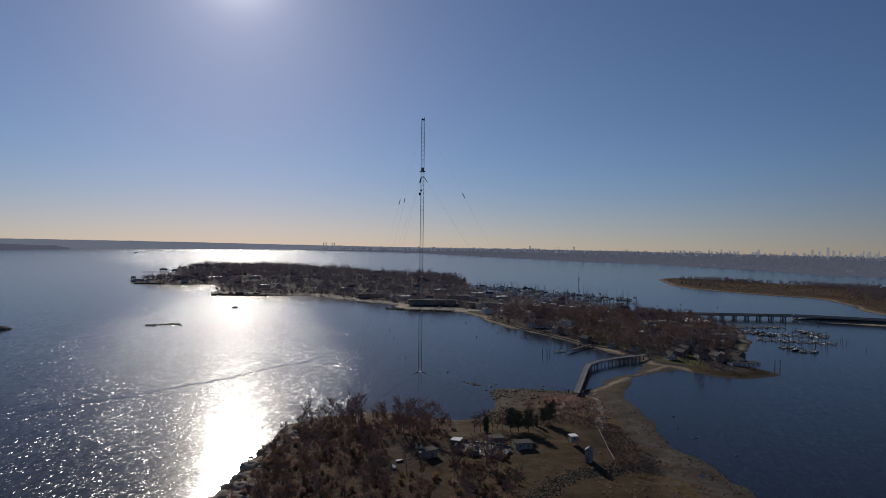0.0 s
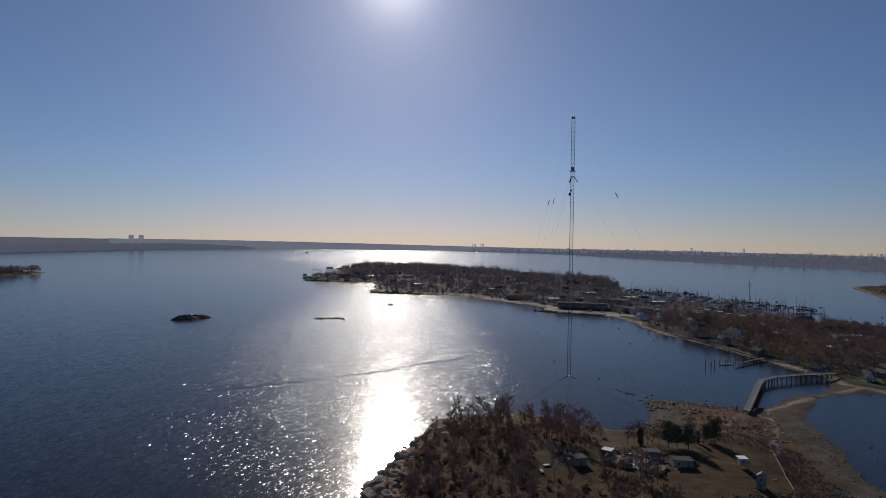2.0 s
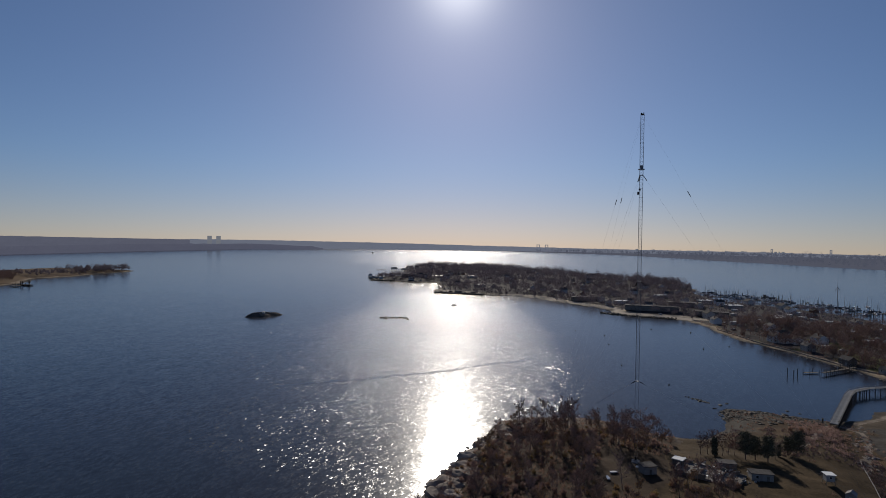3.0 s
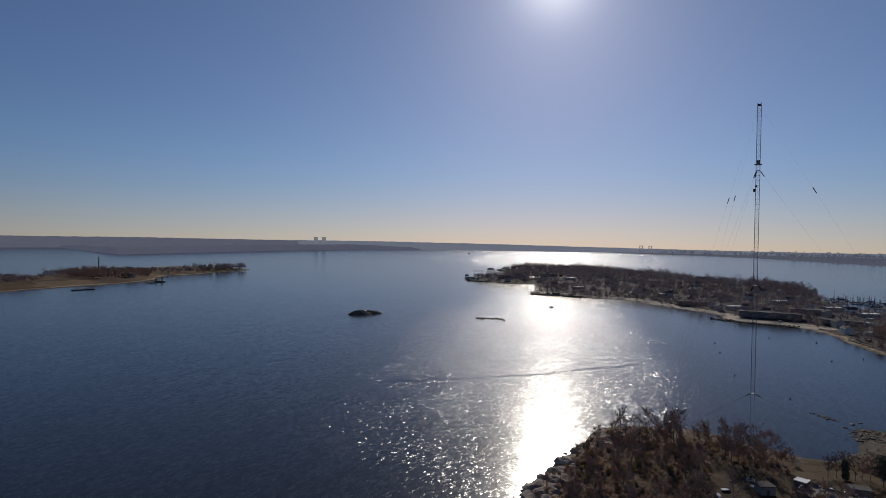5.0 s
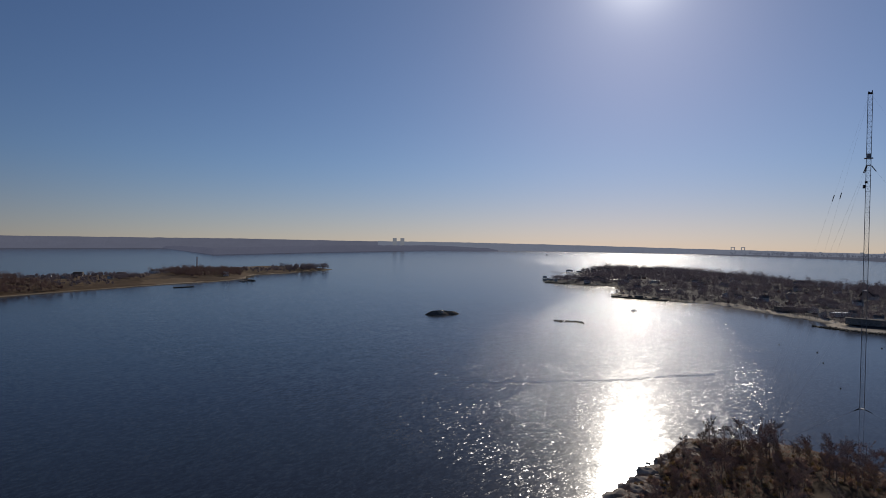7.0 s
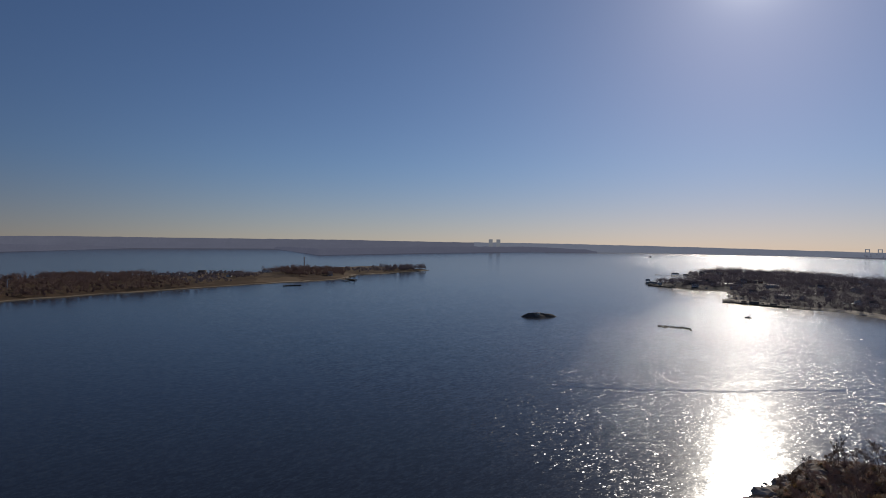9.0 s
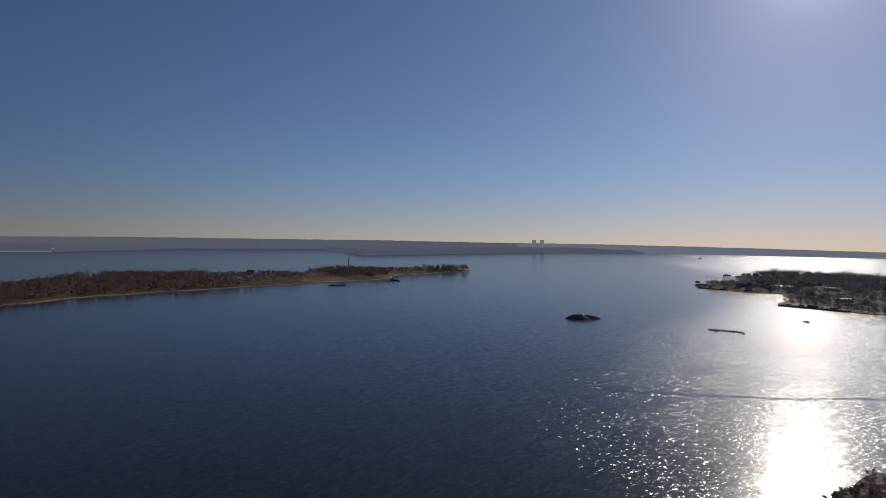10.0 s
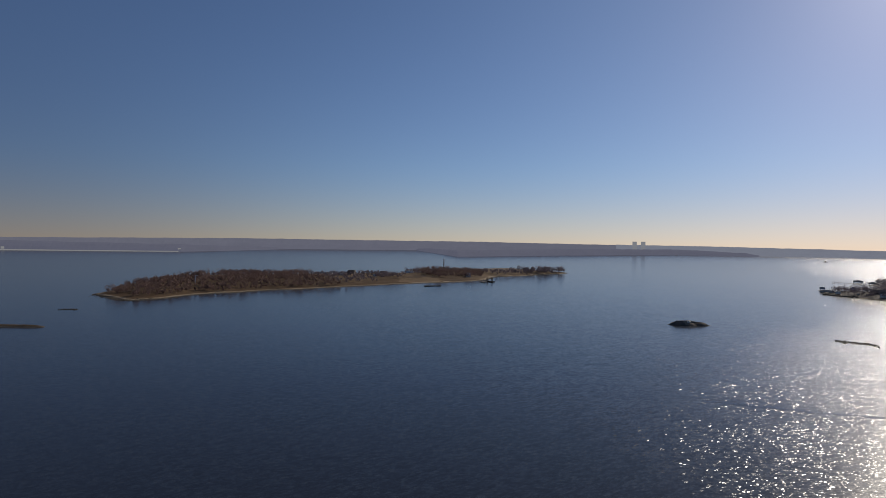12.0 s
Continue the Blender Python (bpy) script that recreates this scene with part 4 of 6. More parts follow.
ruin = thing("ruined_building", "roofless ruin with broken concrete walls", "ruin")
part("slab", (*boxes((-12, -7, -0.6, 12, 7, 0.35)), DARKENED_CONCRETE), ruin)
r = np.random.RandomState(3)
for x0, y0, x1, y1 in ((-12, -7, 2, -6.6), (4, -7, 12, -6.6), (-12, 6.6, 0, 7), (3, 6.6, 12, 7), (-12, -6.6, -11.6, 6.6), (11.6, -6.6, 12, 3), (-3, -6.6, -2.6, 4), (4.4, -2, 4.8, 6.6)):
    n = 7
    for k in range(n):
        v, f = [], []
        a0, a1, h = k / n, (k + 1) / n, r.uniform(0.6, 2.3)
        if x1 - x0 > y1 - y0:
            box(v, f, x0 + (x1 - x0) * a0, y0, 0.35, x0 + (x1 - x0) * a1, y1, h)
        else:
            box(v, f, x0, y0 + (y1 - y0) * a0, 0.35, x1, y0 + (y1 - y0) * a1, h)
        part("broken_wall", (v, f, DARKENED_CONCRETE), ruin)
place(ruin, 19.0, 248.5, high.at(19, 248.5), -18)


def rock_mesh(name, seed, flat=0.6, mat=ROCK, fine=3):
    bm = bmesh.new()
    bmesh.ops.create_icosphere(bm, subdivisions=fine, radius=1.0)
    off = Vector((seed * 7.1, seed * 3.3, 0))
    for q in bm.verts:
        n = noise.noise(q.co * 1.1 + off) * 0.45 + noise.noise(q.co * 2.7 + off) * 0.2 + abs(noise.noise(q.co * 6.0 + off)) * 0.1
        q.co *= 1 + n
        q.co.z *= flat
    me = bpy.data.meshes.new(name)
    bm.to_mesh(me)
    bm.free()
    me.materials.append(mat)
    return me


ROCKS = [rock_mesh("boulder", k, (0.55, 0.7, 0.45, 0.6)[k]) for k in range(4)]
RUBBLE_STONE = rock_mesh("stone", 5, 0.6, ROCK, 1)
DARK_ROCKS = [rock_mesh("tidal_rock", 9 + k, 0.5, MUD) for k in range(3)]


def boulder(x, y, z, size, k, turn, label="grey weathered shore boulder", group="shore boulders", name="boulder", meshes=ROCKS):
    o = tagged(new(name, meshes[k % len(meshes)]), label, "boulder", group)
    o.matrix_world = pose(x, y, z, 0, 0, turn) @ Matrix.Diagonal((size, size * 0.8, size * 0.7, 1))
    return o


r = np.random.RandomState(8)
line = outline([(-83, 195), (-81, 216), (-79, 232), (-81, 250), (-80, 266), (-77, 282), (-66, 300), (-50, 312)], 1)
for k in range(70):
    i = r.uniform(0, len(line) - 1.01)
    p = line[int(i)] * (1 - i % 1) + line[int(i) + 1] * (i % 1)
    x, y = p + r.normal(0, 2.2, 2)
    boulder(x, y, max(high.at(x, y), 0) - 0.1, r.uniform(0.4, 1.5), k, r.uniform(0, 360))
for x, y, s in ((-81, 207, 6.5), (-78, 199, 7.0), (-80, 216, 5.0), (-79, 246, 4.2), (-77, 262, 5.0), (-73, 274, 4.0), (-76, 205, 5.5), (-74, 196, 5.0), (-79, 226, 5.2), (-80, 236, 4.6), (-75, 231, 3.8), (-79, 254, 4.5), (-76, 213, 4.4), (-71, 268, 3.6), (-69, 284, 3.8)):
    boulder(x, y, max(high.at(x, y), 0.2) - 0.22 * s, s, int(s * 3), s * 40, "large pale cracked rock ledge at the shore", "rock ledges", "rock_ledge")
for k in range(60):
    t = r.uniform(0, 1)
    x, y = 99 - 15 * t + r.normal(0, 3.0), 362 - 75 * t + r.normal(0, 3)
    boulder(x, y, high.at(x, y) - 0.05, r.uniform(0.4, 1.2), k, r.uniform(0, 360), "pale boulder along the sandy path", "path boulders")
for k in range(130):
    a, q = r.uniform(0, 2 * math.pi), r.uniform(0.5, 1.15)
    x, y = 56 + 24 * q * math.cos(a), 360 + 16 * q * math.sin(a)
    boulder(x, y, max(high.at(x, y), -0.1) - 0.05, r.uniform(0.5, 1.7), k, r.uniform(0, 360), "dark weed-covered rock on the point", "weedy rocks", "tidal_rock", DARK_ROCKS)
for x, y, s in ((34, 381, 1.5), (30, 372, 1.2), (38, 386, 1.3), (70, 384, 1.2), (76, 381, 1.0), (134, 320, 1.2), (140, 262, 1.0), (128, 300, 0.8), (131, 285, 0.9)):
    boulder(x, y, -0.1, s, int(x), x * 30, "dark tidal rock awash in the water", "tidal rocks", "tidal_rock", DARK_ROCKS)


def rubble(name, pts, n, spread, size, mat, label, seed, ground, floor=-0.2):
    """Joined rubble along a line of the plan."""
    q = np.random.RandomState(seed)
    src = RUBBLE_STONE
    co = np.empty(len(src.vertices) * 3)
    src.vertices.foreach_get("co", co)
    co = co.reshape(-1, 3)
    tri = np.array([p.vertices[:] for p in src.polygons])
    p = np.array(pts, float)
    i = q.uniform(0, len(p) - 1.01, n)
    w = (i % 1)[:, None]
    at = p[i.astype(int)] * (1 - w) + p[i.astype(int) + 1] * w + q.normal(0, spread, (n, 2))
    z = np.maximum(ground.z(at[:, 0], at[:, 1]), floor)
    V, F = [], []
    for k in range(n):
        s, a = size * q.uniform(0.4, 1.3), q.uniform(0, 6.3)
        c = co * s * q.uniform(0.6, 1.2, 3)
        V.append(np.stack([c[:, 0] * math.cos(a) - c[:, 1] * math.sin(a) + at[k, 0], c[:, 0] * math.sin(a) + c[:, 1] * math.cos(a) + at[k, 1], c[:, 2] + z[k]], 1))
        F.append(tri + len(co) * k)
    me = mesh_of(name, np.concatenate(V).tolist(), np.concatenate(F).tolist(), mat)
    return tagged(new(name, me), label, "rubble", kind="stuff")


rubble("riprap", [(97, 258), (91, 242), (83, 238), (66, 231), (52, 221), (40, 209), (30, 196)], 2600, 2.4, 0.4, MUD, "curved bank of dark broken stone", 4, high)
rubble("point_rocks", [(38, 372), (34, 350), (46, 366), (66, 368), (84, 368), (60, 350), (50, 358)], 420, 4.0, 0.5, DARK_ROCK, "dark grey rocks strewn over the point", 24, high)
rubble("low_rocks_awash", [(16, 392), (20, 389), (24, 386), (28, 383)], 60, 1.0, 0.75, MUD, "patch of dark weedy rocks awash", 25, high, -0.1)
rubble("flat_stones", [(118, 330), (113, 298), (112, 276), (119, 256), (119, 235), (118, 205)], 330, 4.0, 0.4, MUD, "dark stones along the edge of the flats", 5, high)
rubble("building_rubble", [(10, 256), (15, 248), (20, 250), (24, 245), (30, 252), (34, 247)], 120, 2.4, 0.5, DARKENED_CONCRETE, "heaps of pale broken masonry", 6, high)
rubble("north_stones", [(-58, 313), (-26, 316), (0, 308), (20, 309), (31, 335)], 120, 1.6, 0.5, MUD, "line of dark stones at the back shore", 7, high)

r = np.random.RandomState(10)
for k in range(7):
    x, y = -69 + r.normal(0, 5), 262 + r.normal(0, 7)
    log = tagged(new("driftwood_log", mesh_of("driftwood_log", *tubes((Vector((-3, 0, 0.25)), Vector((0, 0.2, 0.4)), 0.2, 0.17), (Vector((0, 0.2, 0.4)), Vector((3.2, -0.1, 0.3)), 0.17, 0.08), sides=7), CONCRETE)),
                 "bleached driftwood log lying on the bank", "log", "driftwood logs")
    log.matrix_world = pose(x, y, high.at(x, y) + 0.05, 0, 0, r.uniform(30, 80))

fence = thing("low_wall", "narrow pale boundary wall along the lawn", "wall")
for k in range(14):
    a, b = Vector((83, 298)).lerp(Vector((76.5, 243)), k / 14), Vector((83, 298)).lerp(Vector((76.5, 243)), (k + 1) / 14)
    part("segment", (*tubes((Vector((*a, high.at(*a) + 0.25)), Vector((*b, high.at(*b) + 0.25)), 0.15, 0.15), sides=4), CONCRETE), fence)


# a few heaps and loose things on the ground
r = np.random.RandomState(19)
for k in range(34):
    x, y = 20 + r.normal(0, 9), 252 + r.normal(0, 4)
    o = tagged(new("broken_slab", mesh_of("broken_slab", *boxes((-1.1, -0.7, -0.1, 1.1, 0.7, 0.16)), CONCRETE if k % 2 else WHITE)), "broken pale slab lying among the ruins", "slab", "broken slabs")
    o.matrix_world = pose(x, y, high.at(x, y) + 0.2, r.normal(0, 14), r.normal(0, 14), r.uniform(0, 180)) @ Matrix.Diagonal((*r.uniform(0.4, 1.3, 2), 1, 1))

# ---- boats ----


def hull_mesh(name, length, beam, depth, mat, n=9, sheer=0.25):
    v, f = [], []
    for i in range(n):
        t = i / (n - 1)
        b = beam / 2 * (1 - max(0, (t - 0.35) / 0.65) ** 2.2) * (0.86 + 0.14 * min(1, t * 4)) + 0.02
        x, top = (t - 0.5) * length, depth * (1 + sheer * t * t)
        v += [(x, 0, -0.3 * depth + 0.3 * depth * t ** 4), (x, -b * 0.72, depth * 0.15), (x, -b, top), (x, b, top), (x, b * 0.72, depth * 0.15)]
    for i in range(n - 1):
        for k in range(5):
            a, b = i * 5 + k, i * 5 + (k + 1) % 5
            f.append((a, b, b + 5, a + 5))
    f += [(4, 3, 2, 1, 0), tuple(range((n - 1) * 5, n * 5))]
    return mesh_of(name, v, f, mat)


def wedge(x0, x1, w0, w1, z0, z1, slope):
    """A cabin: a box with sloped ends and narrowed top."""
    v = [(x0, -w0, z0), (x1, -w0, z0), (x1, w0, z0), (x0, w0, z0), (x0 + slope * 0.4, -w1, z1), (x1 - slope, -w1, z1), (x1 - slope, w1, z1), (x0 + slope * 0.4, w1, z1)]
    return v, [(3, 2, 1, 0), (4, 5, 6, 7), (0, 1, 5, 4), (1, 2, 6, 5), (2, 3, 7, 6), (3, 0, 4, 7)]


def sailboat(length, mat, label):
    b = thing("sailboat", label, "sailboat", "moored boats")
    part("hull", hull_mesh("hull", length, length * 0.3, length * 0.11, mat), b)
    part("cabin", (*wedge(-length * 0.12, length * 0.25, length * 0.1, length * 0.07, length * 0.1, length * 0.17, 0.6), GELCOAT), b)
    m = part("mast", (*tubes((Vector((length * 0.08, 0, length * 0.1)), Vector((length * 0.06, 0, length * 1.35)), 0.12, 0.08), sides=6), ALU), b, "bare aluminium mast")
    part("spreader", (*tubes((Vector((length * 0.07, -0.9, length * 0.8)), Vector((length * 0.07, 0.9, length * 0.8)), 0.05, 0.05), sides=4), ALU), m)
    part("boom", (*tubes((Vector((length * 0.07, 0, length * 0.24)), Vector((-length * 0.36, 0, length * 0.24)), 0.16, 0.12), sides=6), NAVY), b, "furled sail on the boom")
    return b


def motorboat(length, mat, label):
    b = thing("motorboat", label, "motorboat", "marina boats")
    part("hull", hull_mesh("hull", length, length * 0.32, length * 0.13, mat), b)
    part("cabin", (*wedge(-length * 0.2, length * 0.26, length * 0.12, length * 0.09, length * 0.12, length * 0.27, length * 0.12), GELCOAT), b)
    part("windscreen", (*wedge(-length * 0.17, length * 0.2, length * 0.123, length * 0.1, length * 0.17, length * 0.23, length * 0.08), GLASS_DARK), b, "dark tinted windscreen")
    part("rail", (*tubes((Vector((length * 0.1, -length * 0.13, length * 0.22)), Vector((length * 0.48, 0, length * 0.26)), 0.03, 0.03),
                         (Vector((length * 0.1, length * 0.13, length * 0.22)), Vector((length * 0.48, 0, length * 0.26)), 0.03, 0.03), sides=4), ALU), b)
    return b


def wrapped_boat(length):
    b = thing("wrapped_boat", "boat laid up under white shrink-wrap on stands", "boat", "boats in winter storage")
    part("hull", hull_mesh("hull", length, length * 0.32, length * 0.13, GELCOAT), b).location = (0, 0, 1.1)
    w, h = length * 0.165, 1.1 + length * 0.13
    v = [(-length * 0.5, -w, h), (length * 0.25, -w, h), (length * 0.5, 0, h + 0.4), (length * 0.25, w, h), (-length * 0.5, w, h),
         (-length * 0.46, 0, h + length * 0.14), (length * 0.2, 0, h + length * 0.16)]
    part("cover", (v, [(0, 1, 6, 5), (1, 2, 6), (2, 3, 6), (3, 4, 5, 6), (4, 0, 5), (4, 3, 2, 1, 0)], TARP), b, "white shrink-wrap cover")
    for sx in (-0.3, 0.2):
        for sy in (-1, 1):
            part("stand", (*tubes((Vector((sx * length, sy * 1.5, -0.2)), Vector((sx * length, sy * 0.8, 1.4)), 0.06, 0.06), sides=4), STEEL), b)
    return b


dinghy = thing("dinghy", "small white dinghy pulled up on the grass", "dinghy", "dinghies")
part("hull", hull_mesh("hull", 3.6, 1.5, 0.55, GELCOAT), dinghy)
part("thwart", (*boxes((-0.2, -0.6, 0.4, 0.1, 0.6, 0.48)), WOOD_OLD), dinghy)
repeat(dinghy, [(-17, 235, 30, 1.0), (-19, 229, 110, 0.9), (10, 262, 80, 0.8)], lambda x, y: high.at(x, y) + 0.1)

# ---- footbridge ----
bridge = thing("footbridge", "old timber trestle footbridge bending over to the island", "footbridge")
route = [Vector(p) for p in ((86.6, 354.5, 3.4), (110.5, 423, 4.0), (116, 436, 4.0), (127.5, 449, 4.0), (146.5, 462, 4.0), (175, 476.5, 3.8))]
for a, b in zip(route, route[1:]):
    way = (b - a).normalized()
    side = Vector((way.y, -way.x, 0)).normalized() * 1.9
    up = Vector((0, 0, 0.35))
    v = [a - side, a + side, b + side, b - side]
    v = [tuple(q) for q in v] + [tuple(q + up) for q in v]
    part("deck", (v, [(3, 2, 1, 0), (4, 5, 6, 7), (0, 1, 5, 4), (1, 2, 6, 5), (2, 3, 7, 6), (3, 0, 4, 7)], DECKING), bridge)
    n = max(2, round((b - a).length / 4.4))
    for s in (-1, 1):
        o = side * s * 0.97
        part("handrail", (*tubes((a + o + Vector((0, 0, 1.5)), b + o + Vector((0, 0, 1.5)), 0.08, 0.08), (a + o + Vector((0, 0, 0.95)), b + o + Vector((0, 0, 0.95)), 0.06, 0.06), sides=4), WOOD_OLD), bridge)
        for k in range(n):
            p = a.lerp(b, k / n) + o
            part("rail_post", (*tubes((p, p + Vector((0, 0, 1.55)), 0.08, 0.08), sides=4), WOOD_OLD), bridge)
            part("pile", (*tubes((p + Vector((0, 0, -7.5)), p + Vector((0, 0, 0.1)), 0.24, 0.22), sides=6), PILE), bridge)
    for k in range(n):
        p = a.lerp(b, k / n)
        part("cap_beam", (*tubes((p - side * 1.1 + Vector((0, 0, -0.15)), p + side * 1.1 + Vector((0, 0, -0.15)), 0.2, 0.2), sides=4), PILE), bridge)
        part("cross_brace", (*tubes((p - side * 0.97 + Vector((0, 0, -0.3)), p + side * 0.97 + Vector((0, 0, -2.6)), 0.1, 0.1), (p + side * 0.97 + Vector((0, 0, -0.3)), p - side * 0.97 + Vector((0, 0, -2.6)), 0.1, 0.1), sides=4), PILE), bridge)
for x, y in ((83, 362), (90, 360)):
    gp = tagged(new("gate_post", mesh_of("gate_post", *boxes((-0.35, -0.35, -0.6, 0.35, 0.35, 2.4), (-0.5, -0.5, 2.4, 0.5, 0.5, 2.6)), PILE)), "dark timber gate post at the footbridge", "post", "gate posts")
    gp.location = (x, y, high.at(x, y))


# ---- woods further off ----


def woods(name, land, n, ok, seed, box_, mat, label, tall=(8, 14), bits=90, grow=1.0, size=0.46):
    """Joined far trees: a thin trunk and a loose crown of small clumps each."""
    r = np.random.RandomState(seed)
    x0, y0, x1, y1 = box_
    X, Y = r.uniform(x0, x1, n * 8), r.uniform(y0, y1, n * 8)
    D = land.dist(X, Y)
    keep = np.nonzero((D > 9) & ok(X, Y, D))[0][:n]
    X, Y = X[keep], Y[keep]
    Z = land.z(X, Y)
    m = len(X)
    h = r.uniform(tall[0], tall[1], m) * grow * (1 + 0.38 * fbm(X, Y, 45.0, 2)) * r.uniform(0.7, 1.25, m)
    root = np.stack([X, Y, Z - 0.3], 1)
    # trunks: three-sided spikes
    ang = np.array([0, 2.1, 4.2])
    ring_ = np.stack([np.cos(ang), np.sin(ang), ang * 0], 1) * 0.13
    tv = np.concatenate([root[:, None] + ring_[None], (root + np.stack([h * 0, h * 0, h * 0.85], 1))[:, None]], 1).reshape(-1, 3)
    tf = (np.arange(m)[:, None, None] * 4 + np.array([[0, 1, 3], [1, 2, 3], [2, 0, 3]])[None]).reshape(-1, 3)
    u = r.normal(0, 1, (m, bits, 3))
    u /= np.linalg.norm(u, axis=2, keepdims=True)
    u *= r.uniform(0.35, 1.0, (m, bits, 1)) ** 0.6
    c = root[:, None] + u * np.stack([h * 0.31, h * 0.31, h * 0.37], 1)[:, None] + np.stack([h * 0, h * 0, h * 0.62], 1)[:, None]
    c[..., :2] += 0.08 * h[:, None, None] * r.normal(0, 1, (m, 1, 2))
    s = size * grow
    lv = np.stack([c + r.normal(0, s, c.shape), c + r.normal(0, s, c.shape), c + r.normal(0, s, c.shape)], 2).reshape(-1, 3)
    lf = np.arange(len(lv)).reshape(-1, 3) + len(tv)
    me = mesh_of(name, np.concatenate([tv, lv]).tolist(), np.concatenate([tf, lf]).tolist(), mat)
    return tagged(new(name, me), label, "woods", kind="stuff")


ALL = (-900, 400, 400, 1900)


def street(x, y):
    """Open lanes through the town."""
    return np.abs((x * 0.8 + y * 0.6) % 95 - 8) < 8


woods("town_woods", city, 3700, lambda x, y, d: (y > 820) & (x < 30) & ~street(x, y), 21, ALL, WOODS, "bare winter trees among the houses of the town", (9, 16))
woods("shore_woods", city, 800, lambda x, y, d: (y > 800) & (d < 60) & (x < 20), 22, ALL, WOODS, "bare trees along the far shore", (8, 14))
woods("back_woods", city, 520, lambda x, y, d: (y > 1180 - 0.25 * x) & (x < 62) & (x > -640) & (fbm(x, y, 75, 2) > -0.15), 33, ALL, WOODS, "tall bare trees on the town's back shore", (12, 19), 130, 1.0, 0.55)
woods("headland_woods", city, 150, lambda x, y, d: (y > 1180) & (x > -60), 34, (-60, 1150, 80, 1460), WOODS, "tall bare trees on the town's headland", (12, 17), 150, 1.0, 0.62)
woods("mid_woods", city, 820, lambda x, y, d: (y > 500) & (y <= 900) & (x > 60 + 0 * y) & ~street(x, y), 23, (30, 470, 360, 760), RUSSET, "russet winter trees behind the gardens", (8, 14), 190, 1.0, 0.28)
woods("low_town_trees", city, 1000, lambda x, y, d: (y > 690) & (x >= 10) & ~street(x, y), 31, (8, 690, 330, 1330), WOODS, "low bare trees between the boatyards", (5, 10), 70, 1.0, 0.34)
woods("reed_bank", marsh, 4200, lambda x, y, d: d > 16, 24, (540, 740, 1100, 1580), REED, "rust-brown scrub on the marsh", (0.8, 2.6), 26, 1.0, 0.35)
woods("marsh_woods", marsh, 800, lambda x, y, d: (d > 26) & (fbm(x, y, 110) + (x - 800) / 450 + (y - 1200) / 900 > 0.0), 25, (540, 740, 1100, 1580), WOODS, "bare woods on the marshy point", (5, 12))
woods("field_woods", hart, 1300, lambda x, y, d: (y < 330) & (d > 18) & (fbm(x, y, 60, 2) > -0.75), 26, (-1620, -100, -950, 340), RUSSET, "russet bare woods at the end of the island", (7, 13), 200, 1.0, 0.4)
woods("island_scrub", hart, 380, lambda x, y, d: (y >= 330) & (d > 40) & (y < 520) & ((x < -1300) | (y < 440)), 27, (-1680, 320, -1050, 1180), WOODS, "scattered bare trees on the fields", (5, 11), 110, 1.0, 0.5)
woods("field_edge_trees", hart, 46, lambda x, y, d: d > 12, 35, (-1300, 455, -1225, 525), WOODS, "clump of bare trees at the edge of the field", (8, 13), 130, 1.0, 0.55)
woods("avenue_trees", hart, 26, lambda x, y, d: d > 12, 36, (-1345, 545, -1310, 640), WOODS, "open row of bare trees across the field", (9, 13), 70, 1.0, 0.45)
woods("mid_island_woods", hart, 420, lambda x, y, d: (d > 20) & (x < -1215) & (fbm(x, y, 50, 2) > -0.6), 29, (-1500, 600, -1200, 800), RUSSET, "belt of bare trees behind the landing", (9, 14), 200, 1.0, 0.45)
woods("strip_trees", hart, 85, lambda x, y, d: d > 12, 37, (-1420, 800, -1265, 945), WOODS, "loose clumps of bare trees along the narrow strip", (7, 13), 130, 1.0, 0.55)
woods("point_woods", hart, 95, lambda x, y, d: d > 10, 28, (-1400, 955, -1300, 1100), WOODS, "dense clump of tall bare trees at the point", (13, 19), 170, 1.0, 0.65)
# the mainland trees share the land's painted haze glow
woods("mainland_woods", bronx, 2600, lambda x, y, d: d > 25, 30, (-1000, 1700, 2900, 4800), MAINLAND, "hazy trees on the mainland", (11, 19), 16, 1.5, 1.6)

r = np.random.RandomState(41)
near_trees = scatter(city, 170, lambda x, y, d: d > 10 and (y > 480 or (x > 196 and y > 452)) and y < 720 and x < 330, 6.0, 42, (90, 430, 340, 720))
for k in range(4):
    repeat(bare_tree(60 + k, (12.0, 13.5, 11.0, 12.5)[k], (0, 0, 4, 0)[k], "garden_tree", "trees of the town"), near_trees[k::4], city.at)

brush("shore_hedge", city, 620, lambda x, y, d: 6 < d < 13 and VN(np.array([x / 22.0]), np.array([y / 22.0]))[0] > -0.35, 46, (40, 490, 185, 760), PLUM, "dark leafless hedge along the sea wall", 1.8, 24, 0.05)
brush("garden_scrub", city, 420, lambda x, y, d: d > 12 and x > 120 and y < 560 and not (165 < x < 200 and y < 486), 44, (120, 430, 330, 560), TWIG, "bare brown garden scrub", 2.2, 26, 0.06)
brush("weed_apron", city, 160, lambda x, y, d: d > 5 and x > 205 and y < 446, 45, (200, 412, 268, 448), OCHRE, "orange-brown seaweed and marsh grass on the flats", 0.5, 20, 0.2)

# ---- houses of the town ----


